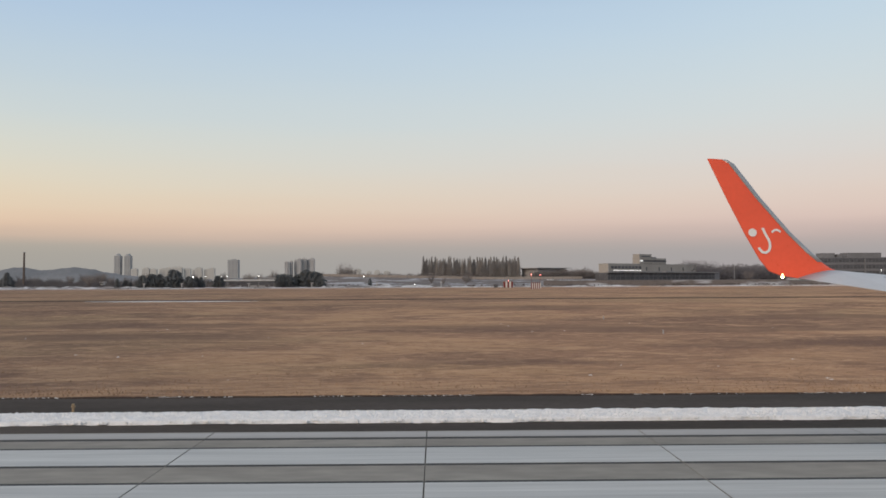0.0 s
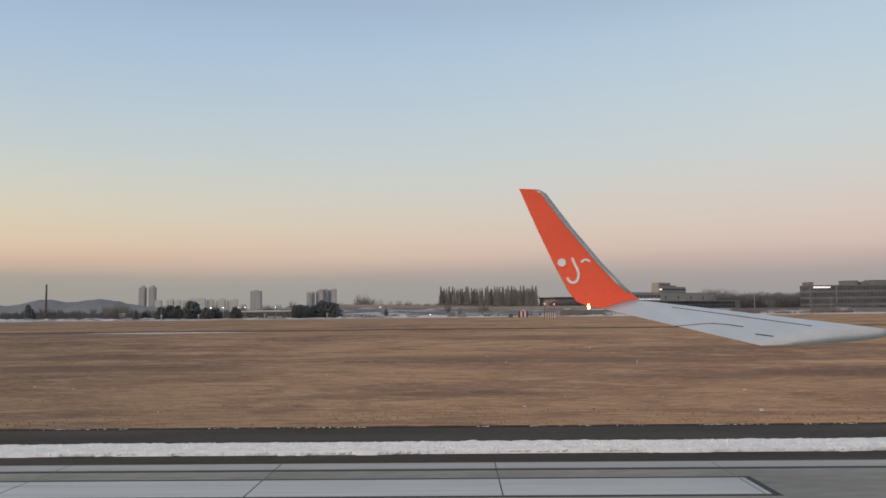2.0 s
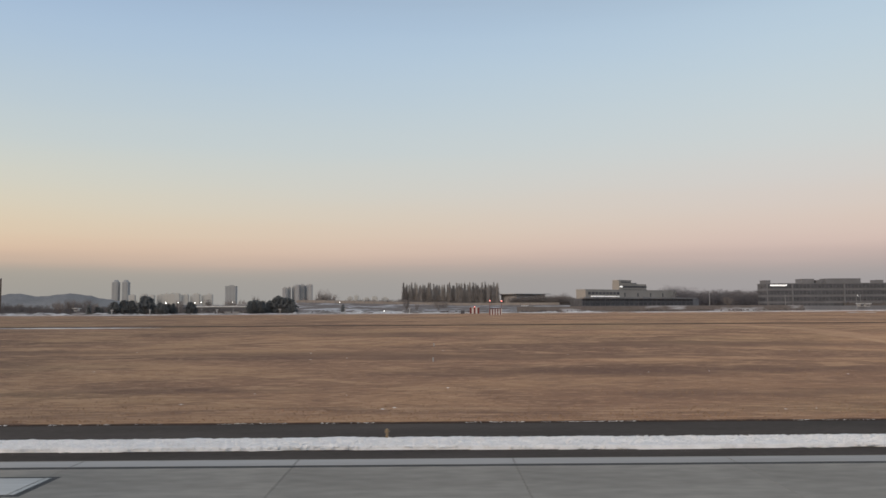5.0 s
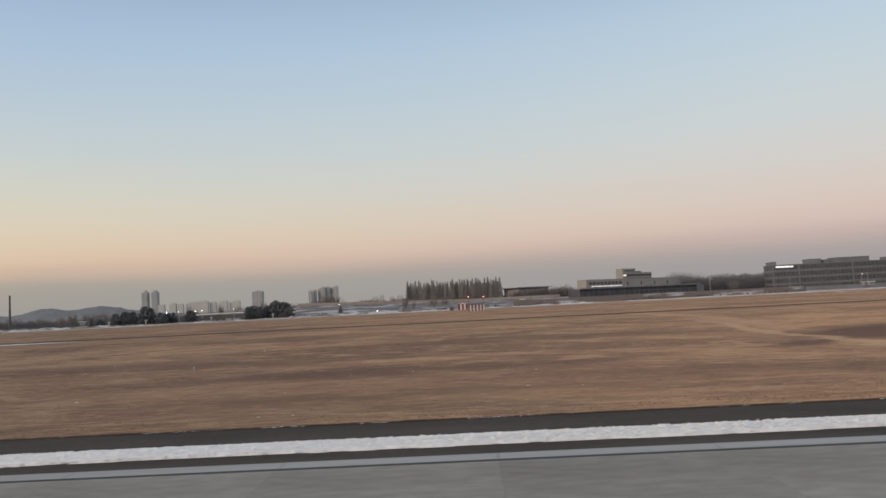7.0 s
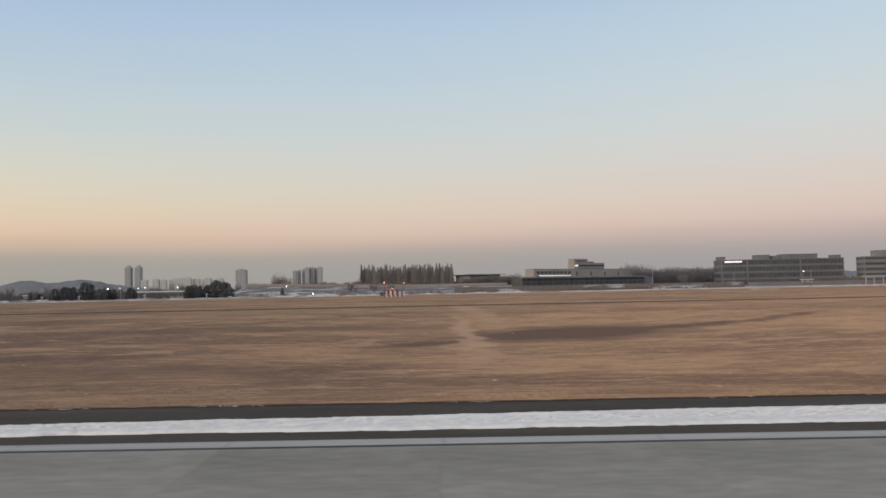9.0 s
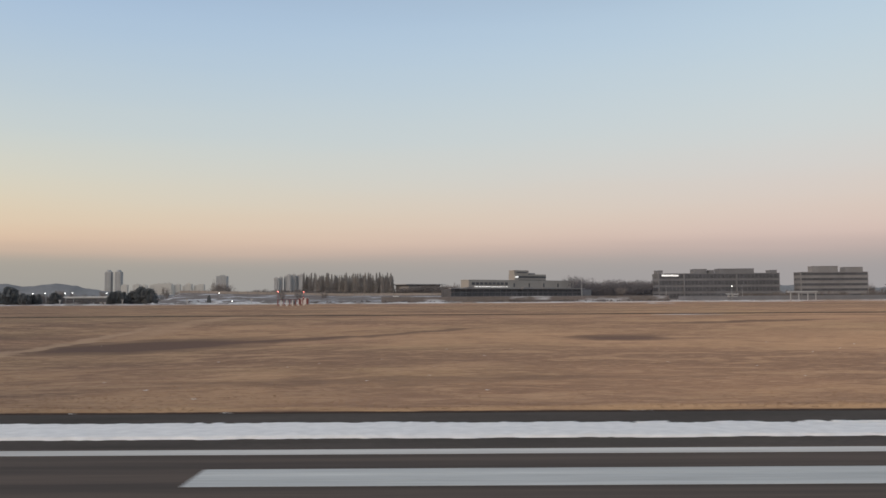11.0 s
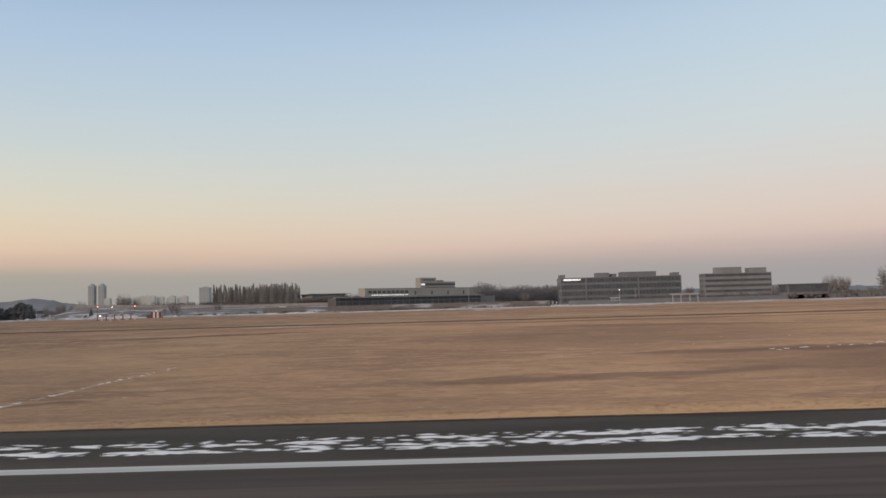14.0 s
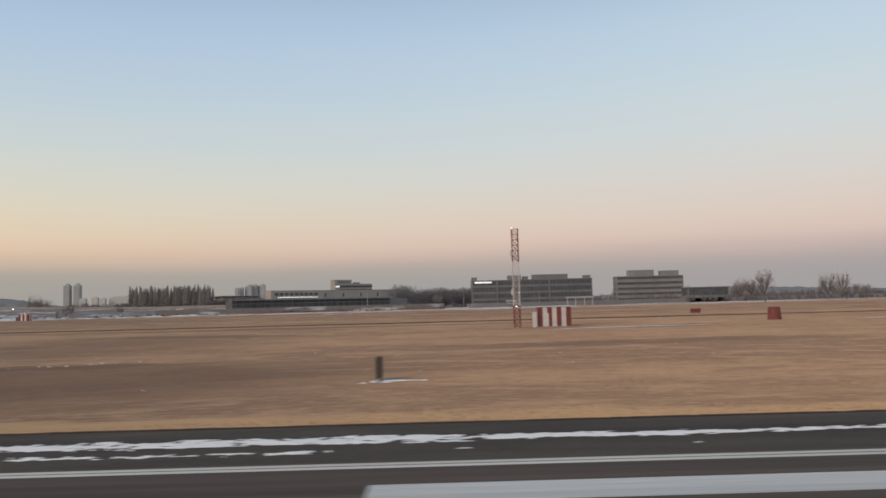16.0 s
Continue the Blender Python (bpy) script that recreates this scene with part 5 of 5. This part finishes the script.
far_hut = striped_hut("equipment_hut", "red and white striped equipment hut at the far field edge", pose(82.8, 446, GROUND_Z), 5.4, 4.5, 3.6, 5)
bm = bmesh.new()
bmesh.ops.create_uvsphere(bm, u_segments=10, v_segments=8, radius=0.18, matrix=Matrix.Translation((2.8, 1, 4.0)))
part("warning_lamp", bm, M_REDLAMP, far_hut, "lit red warning lamp")
box_dark = thing("equipment_box", "small dark box beside the striped hut", "box", pose(78, 452, GROUND_Z))
part("body", boxes((0, 2.2, 0, 2, 0, 1.9), bevel=0.05), M_DARKGLASS, box_dark)
part("lid", boxes((-0.1, 2.3, -0.1, 2.1, 1.9, 2.0)), M_SPANDREL, box_dark)

loc = thing("localizer_array", "row of red and white antenna posts under a red beam", "antenna array", pose(85.5, 364, GROUND_Z, 0, 0, 73))
for i in range(10):
    s = 26 * i / 9
    part("antenna_post", boxes((s - 0.16, s + 0.16, -0.2, 0.2, 0, 2.9), bevel=0.03), M_STRIPEWHITE if i % 2 else M_RED, loc)
part("beam", boxes((-0.5, 26.5, -0.1, 0.1, 3.0, 3.25)), M_RED, loc, "red horizontal beam")
for s in (0, 26):
    pole = part("lamp_pole", boxes((s - 0.08, s + 0.08, -0.08, 0.08, 3.5, 6.6)), M_RED, loc)
    bm = bmesh.new()
    bmesh.ops.create_uvsphere(bm, u_segments=10, v_segments=8, radius=0.22, matrix=Matrix.Translation((s, 0, 6.8)))
    part("warning_lamp", bm, M_REDLAMP, pole, "lit red warning lamp")


def stilt_hut(x, y, s=1.0):
    t = thing("watch_hut", "small white hut on stilts at the field edge", "hut", pose(x, y, GROUND_Z), "watch huts")
    c = part("cabin", boxes((-1.6, 1.6, -1.6, 1.6, 2.4, 4.4), bevel=0.06), M_FARWHITE, t)
    part("roof", boxes((-2.4, 2.4, -2.4, 2.4, 4.4, 4.75), bevel=0.08), M_SNOW, t, "snow-covered flat roof")
    part("window", boxes((-1.2, 1.2, -1.66, -1.58, 3.1, 3.9)), M_DARKGLASS, c)
    for a, b in ((-1.3, -1.3), (1.1, -1.3), (-1.3, 1.1), (1.1, 1.1)):
        part("leg", boxes((a, a + 0.25, b, b + 0.25, 0, 2.4)), M_SPANDREL, t)
    return t


for x, y in ((135.3, 583), (380, 566), (-207.9, 600), (380.6, 560), (384.7, 575)):
    stilt_hut(x, y)


def lamp_post(x, y, h, lit=True):
    t = thing("lamp_post", "thin steel lamp post with a lit white head" if lit else "thin pale steel pole", "lamp post", pose(x, y, GROUND_Z), "lamp posts")
    bm = bmesh.new()
    rod(bm, (0, 0, 0), (0, 0, h), 0.16, 0.09, 8)
    rod(bm, (0, 0, h), (0, -1.2, h + 0.25), 0.07, 0.06, 6)
    p = part("pole", bm, M_STEEL, t)
    if lit:
        bm = bmesh.new()
        bmesh.ops.create_uvsphere(bm, u_segments=10, v_segments=8, radius=0.26, matrix=Matrix.Translation((0, -1.3, h + 0.2)) @ Matrix.Diagonal((1, 1, 0.7, 1)))
        part("lamp_head", bm, M_LAMP, p, "lit white lamp head")


for x, y, h in ((-126.8, 560, 7.5), (-106.7, 580, 8.2), (-110.1, 575, 8.0), (-85.4, 590, 8.2), (-7.2, 620, 7.6), (390.8, 590, 10.5), (32.0, 500, 1.6), (-126.7, 560, 8), (-117.8, 560, 8)):
    lamp_post(x, y, h)
for x, y, h in ((275.5, 584, 17), (350.8, 620, 12), (411.6, 620, 12), (59.5, 700, 16)):
    lamp_post(x, y, h, False)


def t_post(x, y):
    t = thing("marker_post", "short white marker post with crossbar", "marker post", pose(x, y, GROUND_Z), "marker posts")
    part("post", boxes((-0.25, 0.25, -0.2, 0.2, 0, 3.0), bevel=0.04), M_FARWHITE, t)
    part("crossbar", boxes((-0.9, 0.9, -0.2, 0.2, 3.0, 3.4), bevel=0.04), M_FARWHITE, t)


for x in (-112.1, -70.8, -31.9, 8.4, 48.3, -135.5):
    t_post(x, 480)


def marker_peg(x, y):
    t = thing("marker_peg", "short white marker peg in the dry grass", "marker peg", pose(x, y, GROUND_Z), "marker pegs")
    bm = bmesh.new()
    rod(bm, (0, 0, -0.1), (0, 0, 0.3), 0.06, 0.05, 8)
    part("peg", bm, M_FARWHITE, t)
    bm = bmesh.new()
    rod(bm, (0, 0, 0.3), (0, 0, 0.36), 0.08, 0.06, 8)
    part("cap", bm, M_FARWHITE, t)


marker_peg(49.7, 92)
marker_peg(48.8, 68)


# ---- marker boards near the runway ----
def edge_board(x, y, label, w, h, material):
    t = thing("marker_board", label, "sign", pose(x, y, GROUND_Z), "marker boards")
    part("board", boxes((-w / 2, w / 2, -0.12, 0.12, 0.18, h), bevel=0.02), material, t)
    part("cap", boxes((-w / 2 - 0.02, w / 2 + 0.02, -0.14, 0.14, h, h + 0.04), bevel=0.01), material, t)
    for b in (-0.06, 0.06):
        part("leg", boxes((-0.05, 0.05, b - 0.05, b + 0.05, -0.05, 0.2)), M_STEEL, t)
    part("pad", boxes((-0.35, 0.35, -0.4, 0.4, -0.1, 0.05)), M_PERIMETER, t, "concrete pad with thin snow")


edge_board(271.83, 45.3, "beige marker board on a grey pad beside the runway", 0.18, 2.1, M_BARRIER)


def face_sign(x, y):
    """A sign box that stands across the runway's line, its face towards aircraft rolling out."""
    t = thing("runway_sign", "dark boxed runway sign with tan face on a snowy pad", "sign", pose(x, y, GROUND_Z))
    body = part("housing", boxes((-0.16, 0.16, 0, 1.5, 0.2, 1.42), bevel=0.02), M_DARKBOARD, t)
    part("face", boxes((-0.185, -0.15, 0.1, 1.4, 0.3, 1.32)), M_SIGNTAN, body, "tan sign face")
    for a in (0.35, 0.95):
        part("stripe", boxes((-0.192, -0.18, a, a + 0.16, 0.42, 1.2)), M_STRIPEWHITE, body, "pale upright bar")
    for a in (0.2, 1.3):
        part("leg", boxes((-0.05, 0.05, a - 0.05, a + 0.05, -0.05, 0.22)), M_STEEL, t)
    part("pad", boxes((-0.3, 1.1, -0.3, 1.8, -0.12, 0.04)), M_PERIMETER, t, "concrete pad with thin snow")
    part("snow_patch", boxes((0.25, 1.15, -0.3, 0.4, 0.05, 0.08), bevel=0.03), M_SNOW, t, "thin snow on the pad")


face_sign(301.9, 45.0)


def edge_light(x):
    t = thing("edge_light", "small orange runway edge light in the snow", "runway light", pose(x, 23.6, -0.005), "edge lights")
    bm = bmesh.new()
    rod(bm, (0, 0, 0), (0, 0, 0.28), 0.04, 0.04, 8)
    rod(bm, (0, 0, 0.26), (0, 0, 0.29), 0.07, 0.07, 10)
    part("stem", bm, M_AMBER, t)
    bm = bmesh.new()
    bmesh.ops.create_uvsphere(bm, u_segments=10, v_segments=8, radius=0.05, matrix=Matrix.Translation((0, 0, 0.32)))
    part("lens", bm, M_AMBER, t, "amber lens")


for k in range(2):
    edge_light(16.3 + 29.8 * k)


# ---- runway slabs ----
row_edges = [EDGE, 19.96, 14.3, 8.65, 3.0, -2.65, -8.3, -13.95, -19.6, -24]
n_slabs = int((CONCRETE_END + 60) / SLAB)
for j in range(len(row_edges) - 1):
    w = row_edges[j] - row_edges[j + 1] - 0.03
    me = mesh_of("slab", boxes((0.008, SLAB - 0.008, -w, 0, -0.15, 0.0), bevel=0.004), M_CONCRETE)
    tight = mesh_of("slab", boxes((0.004, SLAB - 0.004, -w, 0, -0.15, 0.0), bevel=0.002), M_CONCRETE)
    for i in range(n_slabs + 1):
        x = JOINT_0 - SLAB * 15 + SLAB * i
        if x < -60 or x + SLAB > CONCRETE_END + 0.5:
            continue
        ob = new("slab", me if x < 44 else tight)
        ob.parent = runway
        ob.location = (x, row_edges[j] - 0.015, 0.0)
